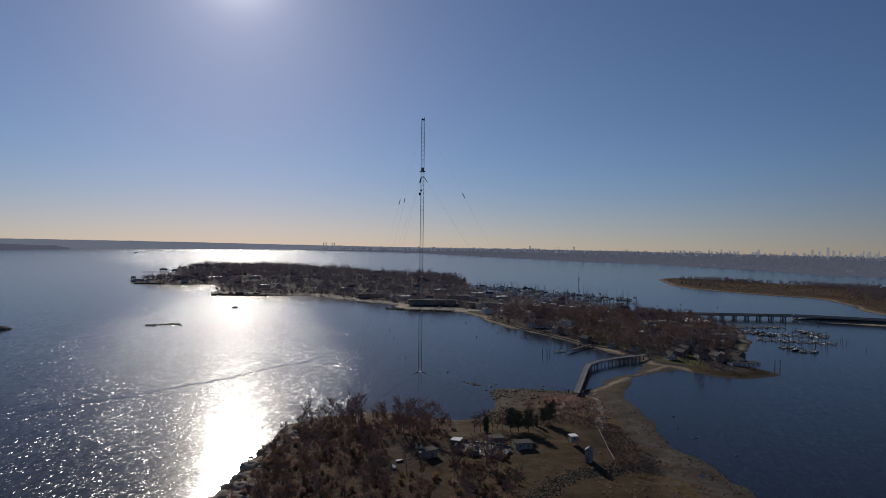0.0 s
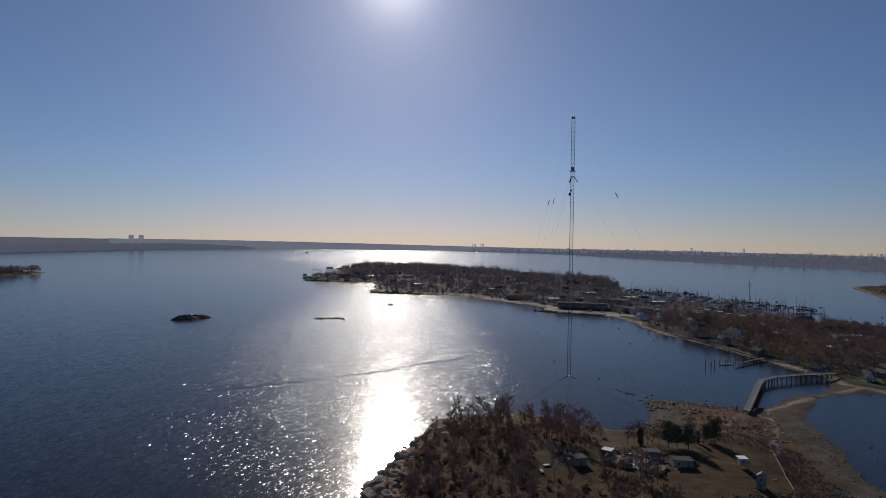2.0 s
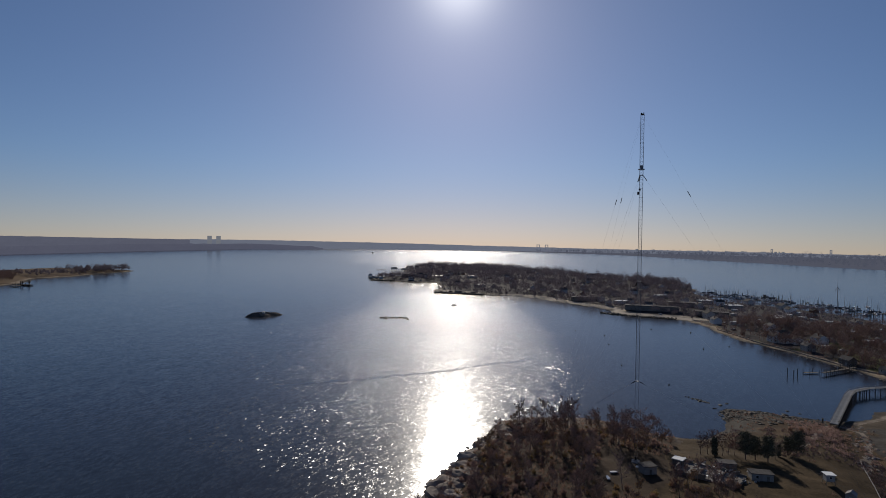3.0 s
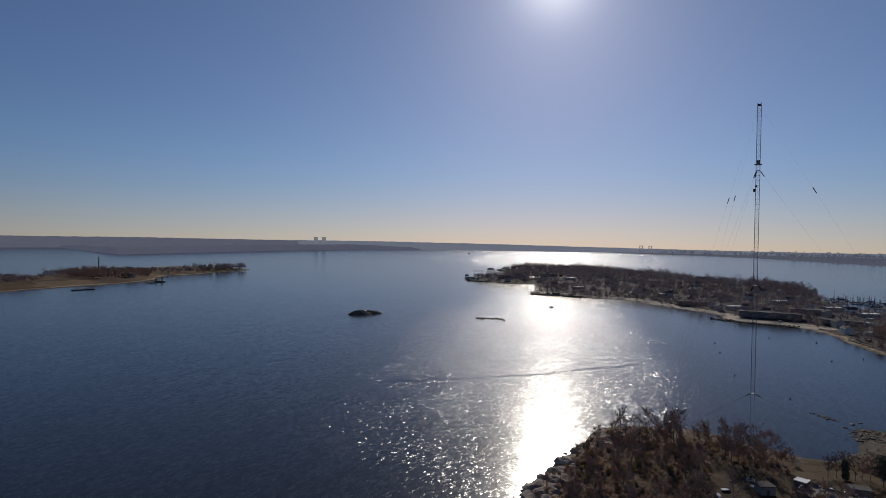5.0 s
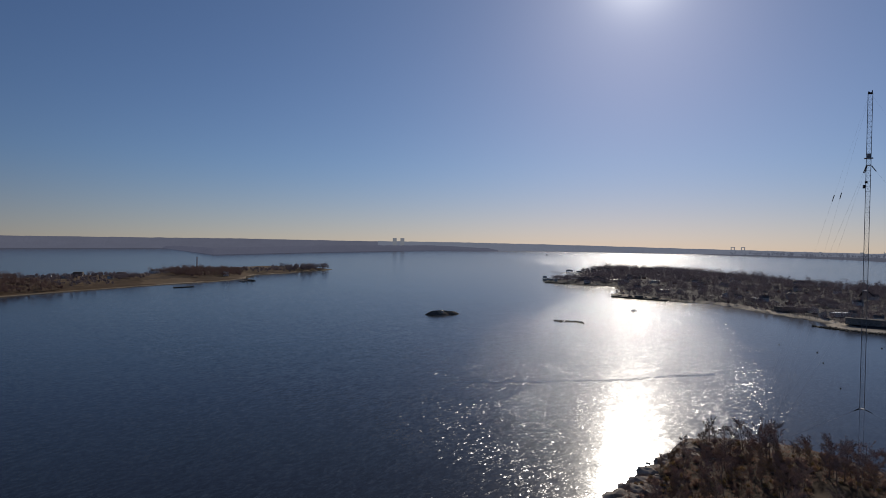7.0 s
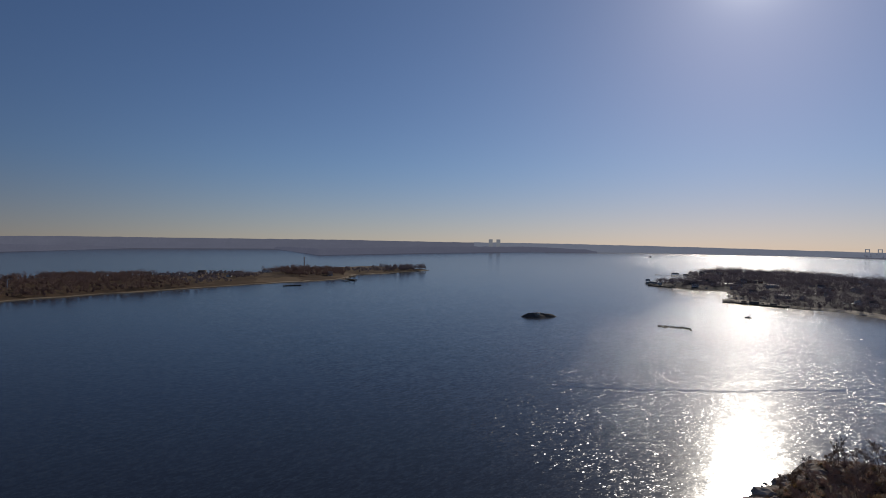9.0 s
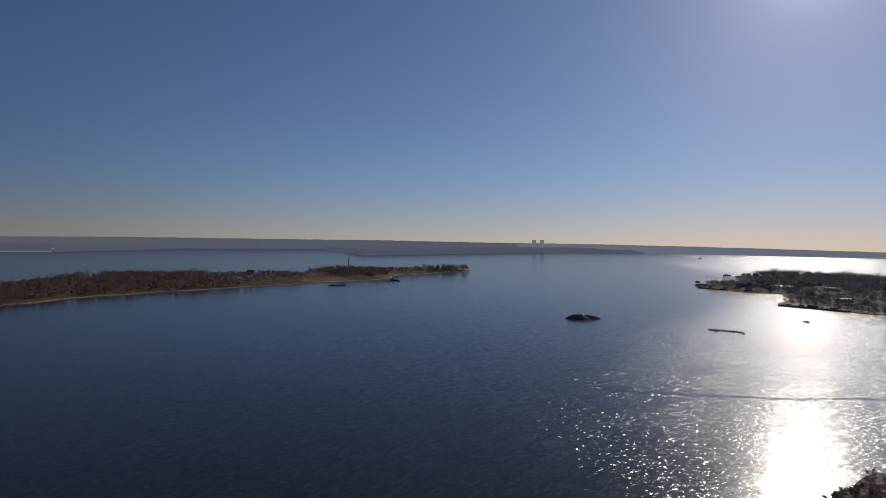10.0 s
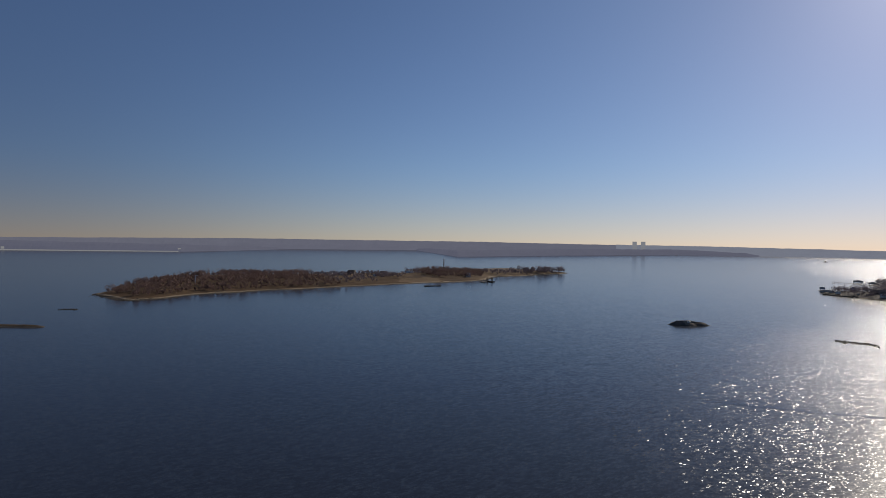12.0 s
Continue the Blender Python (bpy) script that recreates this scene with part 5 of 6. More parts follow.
def house(w, d, h, rise_, wall, roof, label, porch=False, group="houses of the town", near=True):
    o = thing("house", label, "house", group)
    part("wall", (*gable_wall(w, d, h, rise_), wall), o)
    part("roof", (*gable_roof(w, d, h, rise_), roof), o)
    part("chimney", (*boxes((w * 0.18, d * 0.1, h + 0.2, w * 0.18 + 0.8, d * 0.1 + 0.8, h + rise_ + 1.0)), BRICK), o)
    part("door", (*boxes((-0.5, -d / 2 - 0.06, 0, 0.5, -d / 2 + 0.04, 2.05)), WOOD_OLD), o)
    if not near:
        for x in (-w * 0.3, w * 0.3):
            part("window", (*boxes((x - 0.6, -d / 2 - 0.05, 1.0, x + 0.6, -d / 2 + 0.05, 2.3)), GLASS_DARK), o)
        return o
    for z in (1.0, 3.7)[: 1 if h < 4 else 2]:
        for x in (-w * 0.3, w * 0.3):
            window(o, x, -d / 2, z, 1.0, 1.3, "x")
        for y in (-d * 0.25, d * 0.25):
            window(o, -w / 2, y, z, 1.0, 1.3, "y")
            window(o, w / 2, y, z, 1.0, 1.3, "y")
    if porch:
        part("porch_roof", (*boxes((-w / 2, -d / 2 - 2.2, 2.7, w / 2, -d / 2, 2.9)), roof), o)
        for x in (-w / 2 + 0.2, 0.0, w / 2 - 0.2):
            part("porch_post", (*tubes((Vector((x, -d / 2 - 2.0, -0.2)), Vector((x, -d / 2 - 2.0, 2.7)), 0.1, 0.1), sides=4), WHITE), o)
    return o


lots = scatter(city, 150, lambda x, y, d: d > (14 if y < 760 else 30) and y > 520 and not (x > 285 and y < 720), 21.0, 43, (-760, 470, 330, 1800))
kinds = [house(8, 10, 5.4, 2.4, SIDING, SHINGLE, "two-storey pale sided house with a dark roof"), house(9, 12, 5.6, 2.8, WHITE, SHINGLE, "white house with a dark gabled roof and porch", True),
         house(8, 9, 3.2, 2.2, BRICK, SHINGLE, "low brick house with a dark gabled roof"), house(10, 13, 6.0, 3.0, SIDING, SHINGLE, "large grey sided house with a gabled roof", True)]
far_kinds = [house(8, 10, 5.4, 2.4, SIDING, SHINGLE, "pale sided house among bare trees", near=False), house(9, 12, 5.6, 2.8, WHITE, SHINGLE, "white house among bare trees", near=False),
             house(8, 9, 3.2, 2.2, BRICK, SHINGLE, "low brick house among bare trees", near=False), house(10, 13, 6.0, 3.0, SIDING, SHINGLE, "large grey house among bare trees", near=False)]
for models, row in ((kinds, [q for q in lots if q[1] < 760]), (far_kinds, [q for q in lots if q[1] >= 760])):
    for k, o in enumerate(models):
        repeat(o, [(x, y, round(t / 90) * 90 + 18, 0.85 + 0.2 * s) for x, y, t, s in row[k::4]], city.at)
shingled = [house(8, 10, 4.6, 2.6, WOOD_OLD, SHINGLE, "weathered shingle house with a dark roof by the water", group="waterfront houses"), house(7, 9, 3.0, 2.2, SIDING, SHINGLE, "small grey sided cottage by the water", group="waterfront houses")]
afront = house(7.2, 8.5, 1.6, 5.2, SIDING, SHINGLE, "white steep-gabled house above the beach", group="waterfront houses")
place(afront, 193, 470, city.at(193, 470), 10)
for x, y, t, s in ((104, 638, 20, 1.0), (113, 634, 110, 0.95), (121, 630, 20, 0.85)):
    o = copy_thing(kinds[1], ORIGIN)
    o.matrix_basis = pose(x, y, city.at(x, y), 0, 0, t) @ Matrix.Diagonal((s, s, s, 1))
    tagged(o, "big white gabled house on the waterfront lawn", "house", "waterfront houses")
shore_lots = [(206, 478, 25, 0.85), (219, 470, 100, 0.9), (229, 463, 10, 1.0), (244, 457, 15, 1.05), (214, 490, 30, 0.9), (233, 480, 60, 0.9), (250, 472, 12, 0.9), (160, 520, 40, 0.9), (142, 548, 30, 1.0), (176, 508, 20, 0.8),
              (238, 470, 0, 0.8), (222, 484, 50, 0.85), (258, 484, 20, 0.9), (246, 492, 70, 0.85)]
for k in (0, 1):
    repeat(shingled[k], shore_lots[k::2], city.at)
place(flat_building("waterside_house", "long low pale house behind its sea wall", 24, 7, 2.8, SIDING, SHINGLE, "house"), 244, 449, city.at(244, 449), 6)
for x, y, w, d, t in ((292, 596, 24, 12, 5), (285, 570, 30, 10, 8), (300, 620, 22, 12, 0), (265, 610, 26, 14, 15), (240, 640, 24, 12, 10)):
    place(flat_building("boatyard_shed", "long low grey boatyard shed", w, d, 4.6, SIDING, SHINGLE, "boatyard shed", "boatyard sheds"), x, y, city.at(x, y), t)
for x, y, w, d, h, t in ((-15, 830, 70, 14, 6.5, 3), (60, 812, 40, 12, 5, -4), (30, 900, 46, 16, 6, 6), (-120, 930, 40, 12, 6, 20), (-560, 1230, 60, 18, 6, 20), (-500, 1330, 40, 16, 6, 10)):
    place(flat_building("waterfront_hall", "long dark waterfront building with a flat roof", w, d, h, DARKENED_CONCRETE, SHINGLE, "building", "waterfront halls"), x, y, city.at(x, y), t)
for x, y in ((-173, 1012), (-60, 905), (-340, 1060), (60, 960), (-5, 1010), (-420, 1250), (95, 905)):
    place(flat_building("pale_roofed_hall", "flat hall with a bright pale roof", 22, 12, 5, SIDING, WHITE, "building", "pale-roofed halls"), x, y, city.at(x, y), 15 + x % 40)

for x, y, t, s in scatter(city, 30, lambda x, y, d: d > 12, 17.0, 77, (70, 540, 325, 900)):
    place(flat_building("white_roofed_shed", "low shed with a bright white roof", 9, 6, 3.2, SIDING, WHITE, "shed", "white-roofed sheds"), x, y, city.at(x, y), t, s)


def parked_cars(name, n, seed):
    """Joined far-off parked cars and sheds: a body and a cabin each."""
    r = np.random.RandomState(seed)
    X, Y = r.uniform(-740, 320, n * 6), r.uniform(520, 1800, n * 6)
    keep = np.nonzero((city.dist(X, Y) > 16) & (street(X, Y) | (r.rand(n * 6) < 0.15)))[0][:n]
    Z = city.z(X[keep], Y[keep])
    v, f = [], []
    for x, y, z in zip(X[keep], Y[keep], Z):
        a, s = r.uniform(0, 3.1), r.uniform(0.9, 1.5)
        c, q = math.cos(a) * s, math.sin(a) * s
        k = len(v)
        w, g = [], []
        box(w, g, -2.1, -0.9, 0.3, 2.1, 0.9, 1.0)
        box(w, g, -1.2, -0.8, 1.0, 1.0, 0.8, 1.6)
        v += [(x + i * c - j * q, y + i * q + j * c, z + h * s) for i, j, h in w]
        f += [tuple(i + k for i in p) for p in g]
    return tagged(new(name, mesh_of(name, v, f, CARS)), "cars parked along the town's streets", "cars", kind="stuff")


CARS = island_mat("car_paint", (0.03, 0.03, 0.035), (0.55, 0.55, 0.56), 0.02)
parked_cars("parked_cars", 420, 88)

# low sea wall and hedge bank along the beach, lawn terrace
wall_pts = [(58, 705), (84, 640), (112, 595), (138, 545), (158, 514), (180, 487)]
sw = thing("sea_wall", "low dark stone sea wall above the beach", "sea wall")
for a, b in zip(wall_pts, wall_pts[1:]):
    for k in range(5):
        p, q = Vector(a).lerp(Vector(b), k / 5), Vector(a).lerp(Vector(b), (k + 1) / 5)
        part("wall_block", (*tubes((Vector((*p, city.at(*p) + 0.35)), Vector((*q, city.at(*q) + 0.35)), 0.8, 0.8), sides=4), ROCK), sw)
rubble("beach_stones", [(66, 664), (102, 600), (125, 562), (152, 504), (170, 484)], 200, 3.0, 0.8, ROCK, "stones strewn along the town beach", 12, city)
rubble("groyne", [(-76, 800), (-60, 795), (-36, 788), (-10, 784), (14, 780)], 330, 2.6, 1.3, MUD, "dark stone groyne by the town beach", 13, city, 0.4)

# ---- marina ----


def dock(name, a, b, label, fingers=0, side=1, piles=10, z=0.7, width=2.2):
    o = thing(name, label, "dock", "docks")
    a, b = Vector((*a, z)), Vector((*b, z))
    way = (b - a).normalized()
    off = Vector((way.y, -way.x, 0))

    def plank(p, q, w, n):
        d = (q - p).normalized()
        s = Vector((d.y, -d.x, 0)) * w / 2
        up = Vector((0, 0, 0.35))
        v = [tuple(c) for c in (p - s, p + s, q + s, q - s)] + [tuple(c + up) for c in (p - s, p + s, q + s, q - s)]
        part(n, (v, [(3, 2, 1, 0), (4, 5, 6, 7), (0, 1, 5, 4), (1, 2, 6, 5), (2, 3, 7, 6), (3, 0, 4, 7)], WOOD_OLD), o)
    plank(a, b, width, "deck")
    for k in range(fingers):
        p = a.lerp(b, (k + 0.5) / fingers)
        for s in ((side,) if side else (-1, 1)):
            plank(p + off * s * 1.1, p + off * s * 10.0, 1.0, "finger")
    for k in range(piles):
        p = a.lerp(b, k / (piles - 1)) + off * (1.3 if k % 2 else -1.3)
        part("pile", (*tubes((p + Vector((0, 0, -4)), p + Vector((0, 0, 2.6 + (k * 7 % 5) * 0.3)), 0.2, 0.18), sides=6), PILE), o)
    return o


BERTHS = [((330, 582), (400, 564), 7), ((330, 628), (418, 602), 8), ((343, 667), (415, 674), 7), ((410, 648), (421, 608), 4), ((346, 646), (358, 606), 4), ((331, 546), (345, 514), 3)]
for a, b, n in BERTHS:
    dock("marina_dock", a, b, "long grey marina dock with dark piles", n, 0, 2 * n + 4)
dock("town_pier", (143, 533), (114, 500), "short pier on tall dark piles", 0, 1, 18, 1.9)
dock("town_pier", (112, 505), (102, 501), "small float by the pier", 0, 1, 4, 0.6)
r = np.random.RandomState(50)
slots = []
for (ax, ay), (bx, by), _ in BERTHS:
    n = int(math.hypot(bx - ax, by - ay) / 5)
    t0 = math.degrees(math.atan2(by - ay, bx - ax))
    for k in range(n):
        for s in (-1, 1):
            if r.rand() < 0.36:
                u = (k + 0.5) / n
                w = math.radians(t0 + 90)
                slots.append((ax + (bx - ax) * u + s * 6.2 * math.cos(w), ay + (by - ay) * u + s * 6.2 * math.sin(w), t0 + 90 * s, r.uniform(0.6, 1.05)))
repeat(motorboat(8.5, GELCOAT, "white motorboat tied up at the dock"), slots[0::3], 0.0)
repeat(motorboat(10.0, NAVY, "dark-hulled motorboat tied up at the dock"), slots[1::6], 0.0)
repeat(sailboat(9.5, GELCOAT, "white sailboat with a bare mast at the dock"), slots[2::3] + slots[4::6], 0.0)
yard = [(294 + 5.6 * i + r.normal(0, 0.6), 672 + 8.5 * j + r.normal(0, 1.0), 80 + r.normal(0, 10), r.uniform(0.85, 1.2)) for i in range(7) for j in range(4)]
repeat(wrapped_boat(9.5), yard, city.at)
yard2 = [(262 + 7 * i, 655 + 9 * j + r.normal(0, 1), 95 + r.normal(0, 15), r.uniform(0.8, 1.1)) for i in range(3) for j in range(3)]
repeat(motorboat(9.0, GELCOAT, "white motorboat laid up ashore"), yard2, lambda x, y: city.at(x, y) + 0.2)
moor = []
for k in range(150):
    t = r.uniform(0, 1)
    x, y = 50 + 245 * t + r.normal(0, 10), 1190 - 250 * t + r.normal(0, 14)
    o = r.uniform(0, 60)
    x, y = x + 0.7 * o, y + 0.7 * o
    if float(city.dist(x, y)[0]) < -8:
        moor.append((x, y, r.uniform(0, 360), r.uniform(0.75, 1.3)))
repeat(sailboat(10.5, GELCOAT, "white sailboat with a bare mast on its mooring"), moor[0::2], 0.0)
repeat(sailboat(11.5, NAVY, "dark sailboat with a bare mast on its mooring"), moor[1::4], 0.0)
repeat(motorboat(10.5, GELCOAT, "white motor cruiser on its mooring"), moor[3::4], 0.0)
for a, b in (((70, 1120), (112, 1150)), ((120, 1080), (165, 1112)), ((195, 1030), (235, 1062)), ((258, 960), (300, 985)), ((275, 900), (318, 915))):
    dock("mooring_dock", a, b, "grey dock with dark piles on the town's far side", 3, 0, 9)
stake = thing("mooring_stake", "tall dark timber mooring pile among the moorings", "pile", "mooring stakes")
part("shaft", (*tubes((Vector((0, 0, -3)), Vector((0, 0, 8.5)), 0.34, 0.28), sides=6), PILE), stake)
part("cap", (*tubes((Vector((0, 0, 8.5)), Vector((0, 0, 9.0)), 0.42, 0.2), sides=6), PILE), stake)
r2 = np.random.RandomState(52)
stakes = []
while len(stakes) < 130:
    t = r2.uniform(0, 1)
    x, y = 75 + 225 * t + r2.normal(0, 12), 1180 - 310 * t + r2.normal(0, 22) + abs(r2.normal(0, 45))
    if float(city.dist(x, y)[0]) < -6:
        stakes.append((x, y, 0.0, r2.uniform(0.55, 1.25)))
while len(stakes) < 190:
    x, y = r2.uniform(322, 428), r2.uniform(520, 684)
    if float(city.dist(x, y)[0]) < -5:
        stakes.append((x, y, 0.0, r2.uniform(0.3, 0.5)))
repeat(stake, stakes, 0.0)
barge = thing("work_barge", "dark work barge lying among the moorings", "barge")
part("hull", (*wedge(-11, 11, 4, 4, -0.5, 1.8, -1.5), NAVY), barge)
part("wheelhouse", (*boxes((-8, -2, 1.8, -4, 2, 5.0)), SHINGLE), barge)
part("crane_mast", (*tubes((Vector((3, 0, 1.8)), Vector((6, 0, 9.0)), 0.2, 0.12), sides=5), PILE), barge)
place(barge, 178, 1165, 0, 10)


def buoy():
    b = thing("mooring_buoy", "small dark mooring buoy afloat", "buoy", "mooring buoys")
    bm = bmesh.new()
    bmesh.ops.create_uvsphere(bm, u_segments=10, v_segments=7, radius=0.7)
    part("float", bm, b, mat=PILE)
    part("spar", (*tubes((Vector((0, 0, 0.5)), Vector((0, 0, 1.5)), 0.12, 0.08), sides=5), PILE), b)
    return b


repeat(buoy(), [(280, 831, 0, 1.2), (305, 841, 0, 1.3), (360, 840, 0, 1.3), (386, 902, 0, 1.4), (430, 870, 0, 1.3), (-57, 610, 0, 1), (29, 672, 0, 1.2), (36, 575, 0, 1), (-12, 677, 0, 1.1), (300, 870, 0, 1),
                (-48, 560, 0, 0.9), (-90, 630, 0, 0.9), (5, 420, 0, 0.8), (60, 600, 0, 0.9), (340, 880, 0, 1.2), (-30, 470, 0, 0.8), (460, 680, 0, 1.2)], 0.0)
for x, y, h in ((268, 447, 7.0), (274, 450, 6.0), (-405, 968, 7.0), (-398, 962, 6.0), (88.7, 489, 5.0), (92.5, 487, 4.0), (95.9, 492, 4.5), (340, 545, 6.0), (356, 530, 7.5)):
    p = thing("dolphin_pile", "tall dark mooring pile with a cap", "pile", "mooring piles")
    part("shaft", (*tubes((Vector((0, 0, -4)), Vector((0, 0, h)), 0.3, 0.26), sides=7), PILE), p)
    part("cap", (*tubes((Vector((0, 0, h)), Vector((0, 0, h + 0.6)), 0.42, 0.3), sides=7), PILE), p)
    p.location = (x, y, 0)

# slender mast behind the town
tm = thing("lattice_mast", "slender guyed mast behind the moorings", "mast")
tm.location = (244, 1000, 0)
part("pole", (*tubes((Vector((0, 0, -2)), Vector((0, 0, 33)), 0.45, 0.3), (Vector((0, 0, 33)), Vector((0, 0, 46)), 0.22, 0.12), sides=6), STEEL), tm)
for s in (-1, 1):
    part("arm", (*tubes((Vector((0, 0, 35)), Vector((s * 3.5, 0, 29.5)), 0.4, 0.25), sides=5), PORCELAIN), tm)

# ---- road bridge ----
rb = thing("road_bridge", "long low road bridge on concrete piers", "bridge")
A, B = Vector((296, 752, 5.2)), Vector((472, 744, 5.4))
C = Vector((660, 684, 5.2))
for a, b in ((A, B), (B, C)):
    way = (b - a).normalized()
    s = Vector((way.y, -way.x, 0)).normalized() * 7.0
    for lo, hi, w0, w1, nm, mt in ((-1.3, 0.0, -1.0, 1.0, "deck", CONCRETE), (0.004, 0.06, -0.85, 0.85, "carriageway", ASPHALT), (0.0, 1.1, 0.94, 1.0, "parapet", CONCRETE), (0.0, 1.1, -1.0, -0.94, "parapet", CONCRETE)):
        v = [tuple(p + s * w + Vector((0, 0, z))) for z in (lo, hi) for p, w in ((a, w0), (a, w1), (b, w1), (b, w0))]
        part(nm, (v, [(3, 2, 1, 0), (4, 5, 6, 7), (0, 1, 5, 4), (1, 2, 6, 5), (2, 3, 7, 6), (3, 0, 4, 7)], mt), rb)
    n = round((b - a).length / 16)
    if b is B:
        for k in range(1, n + 1):
            p = a.lerp(b, k / n)
            part("pier_cap", (*tubes((p - s + Vector((0, 0, -1.8)), p + s + Vector((0, 0, -1.8)), 0.7, 0.7), sides=4), CONCRETE), rb)
            for w in (-0.8, -0.27, 0.27, 0.8):
                q = p + s * w
                part("pier", (*tubes((Vector((q.x, q.y, -4)), Vector((q.x, q.y, p.z - 1.6)), 0.65, 0.6), sides=8), DARKENED_CONCRETE), rb)
for k in range(9):
    p = A.lerp(C, (k + 0.5) / 9)
    l = thing("street_lamp", "thin grey street lamp on the bridge", "street lamp", "bridge lamps")
    part("post", (*tubes((Vector((0, 0, 0)), Vector((0, 0, 8)), 0.09, 0.06), sides=5), STEEL), l)
    part("arm", (*tubes((Vector((0, 0, 8)), Vector((1.6, 0, 8.3)), 0.05, 0.04), sides=4), STEEL), l)
    l.matrix_world = pose(p.x, p.y, p.z + 0.06, 0, 0, 70)
causeway = Land([(466, 740), (490, 722), (540, 700), (610, 676), (700, 655), (730, 700), (650, 730), (560, 748), (490, 756)], lambda d, x, y: rise(d, 6, 0.15, 6, 5.0, 14), 2.0, 20)
causeway.build("causeway", 4.0, lambda d, x, y, z: np.where(z < 1.0, 1, 0), (EARTH, SAND), "grassy causeway carrying the road off the bridge")

# ---- docks and walls at the far tip ----
for a, b, lab in (((-640, 1180), (-690, 1235), "timber breakwater of dark piles"), ((-700, 1290), (-640, 1300), "dark pier on piles at the town's tip"), ((-830, 1540), (-700, 1500), "long pier on piles at the town's tip"),
                  ((-800, 1610), (-690, 1570), "long pier on piles at the town's tip"), ((-400, 968), (-270, 960), "low dark bulkhead pier")):
    dock("tip_pier", a, b, lab, 0, 1, 16, 1.8, 5.0)
for x, y, w, d, h in ((-706, 1275, 10, 8, 6), (-630, 1190, 9, 7, 6), (-662, 1212, 24, 9, 4), (-800, 1600, 20, 10, 6), (-755, 1575, 16, 9, 5)):
    o = thing("pier_house", "dark pier house on piles", "pier house", "pier houses")
    part("wall", (*gable_wall(w, d, h * 0.6, 1.6), SIDING), o)
    part("roof", (*gable_roof(w, d, h * 0.6, 1.6), SHINGLE), o)
    for sx in (-1, 1):
        for sy in (-1, 1):
            part("pile", (*tubes((Vector((sx * w * 0.4, sy * d * 0.4, -6)), Vector((sx * w * 0.4, sy * d * 0.4, 0)), 0.3, 0.3), sides=6), PILE), o)
    window(o, 0, -d / 2, 1.4, 1.2, 1.2, "x")
    place(o, x, y, 2.0, 30)
r = np.random.RandomState(61)
tip_boats = [(-560 + r.normal(0, 60), 1400 + r.normal(0, 60), r.uniform(0, 360), r.uniform(0.8, 1.2)) for _ in range(10)]
tip_boats = [b for b in tip_boats if float(city.dist(b[0], b[1])[0]) < -5]
if tip_boats:
    repeat(sailboat(10.0, GELCOAT, "white sailboat moored off the tip"), tip_boats, 0.0)
# glossy slabs added to give the bright glare patches near the tip
GLOSS = speckled("glossy_glare_slab", (0.05, 0.05, 0.05), (0.10, 0.10, 0.10), 0.2, rough=0.3, spec=0.5)
for x, y, w, d, t in ((-522, 1266, 46, 26, 20), (-440, 1090, 40, 22, 15), (-330, 1180, 30, 14, 10), (-250, 1060, 30, 12, 25)):
    o = tagged(new("wet_yard", mesh_of("wet_yard", *boxes((-w / 2, -d / 2, -1.5, w / 2, d / 2, 0.12)), GLOSS)), "glossy slab added to catch glare of the low sun", "yard", "shining yards")
    place(o, x, y, city.at(x, y), t)
wharf = thing("timber_wharf", "long dark timber wharf with a row of fender piles", "wharf")
part("bulkhead", (*boxes((-46, -7, -3, 46, 7, 2.2)), PILE), wharf)
part("deck", (*boxes((-46.4, -7.4, 2.2, 46.4, 7.4, 2.5)), WOOD_OLD), wharf)
for k in range(16):
    part("fender_pile", (*tubes((Vector((-46 + 6.1 * k, -7.6, -3)), Vector((-46 + 6.1 * k, -7.6, 3.6 + (k * 5 % 3) * 0.5)), 0.32, 0.28), sides=6), PILE), wharf)
for k in range(5):
    part("shed", (*boxes((-38 + 15.0 * k + k % 2 * 3, -1, 2.5, -33 + 15.0 * k + k % 3 * 4, 5, 3.9 + k % 3 * 0.8)), SHINGLE), wharf, "low dark shed on the wharf")
place(wharf, -346, 956, 0, 1)
quay = thing("dark_quay", "dark low quay wall at the town's tip", "quay")
part("wall", (*boxes((-34, -4, -3, 34, 4, 2.6)), PILE), quay)
for k in range(12):
    part("fender_pile", (*tubes((Vector((-34 + 6.0 * k, -4.6, -3)), Vector((-34 + 6.0 * k, -4.6, 4.0)), 0.32, 0.28), sides=6), PILE), quay)
place(quay, -612, 1157, 0, -6, 0.8)
rubble("tip_stones", [(-679, 1234), (-640, 1190), (-599, 1160), (-522, 1142)], 220, 3.0, 1.2, MUD, "dark stones along the tip", 14, city)

# ---- rock islet, reefs ----
islet = Land([(-479, 548), (-470, 549), (-457, 567), (-451, 583), (-457, 588), (-471, 576), (-481, 560)], lambda d, x, y: rise(d, 1.5, 0.7, 3, 8.4, 8) + np.clip(d / 4, 0, 1) * 0.45 * fbm(x, y, 7), 1.2, 10)
islet.build("rock_islet", 1.0, lambda d, x, y, z: np.where(np.hypot(x + 466, y - 566) + 1.5 * fbm(x, y, 4) < 5.5, 1, 0), (ISLET_ROCK, HIGH_PATH), "small dark rocky islet with dry scrub")
rubble("islet_rocks", [(-481, 547), (-466, 548), (-453, 568), (-450, 586), (-470, 578), (-482, 556)], 110, 1.0, 0.55, ROCK, "dark rocks round the islet", 15, islet)
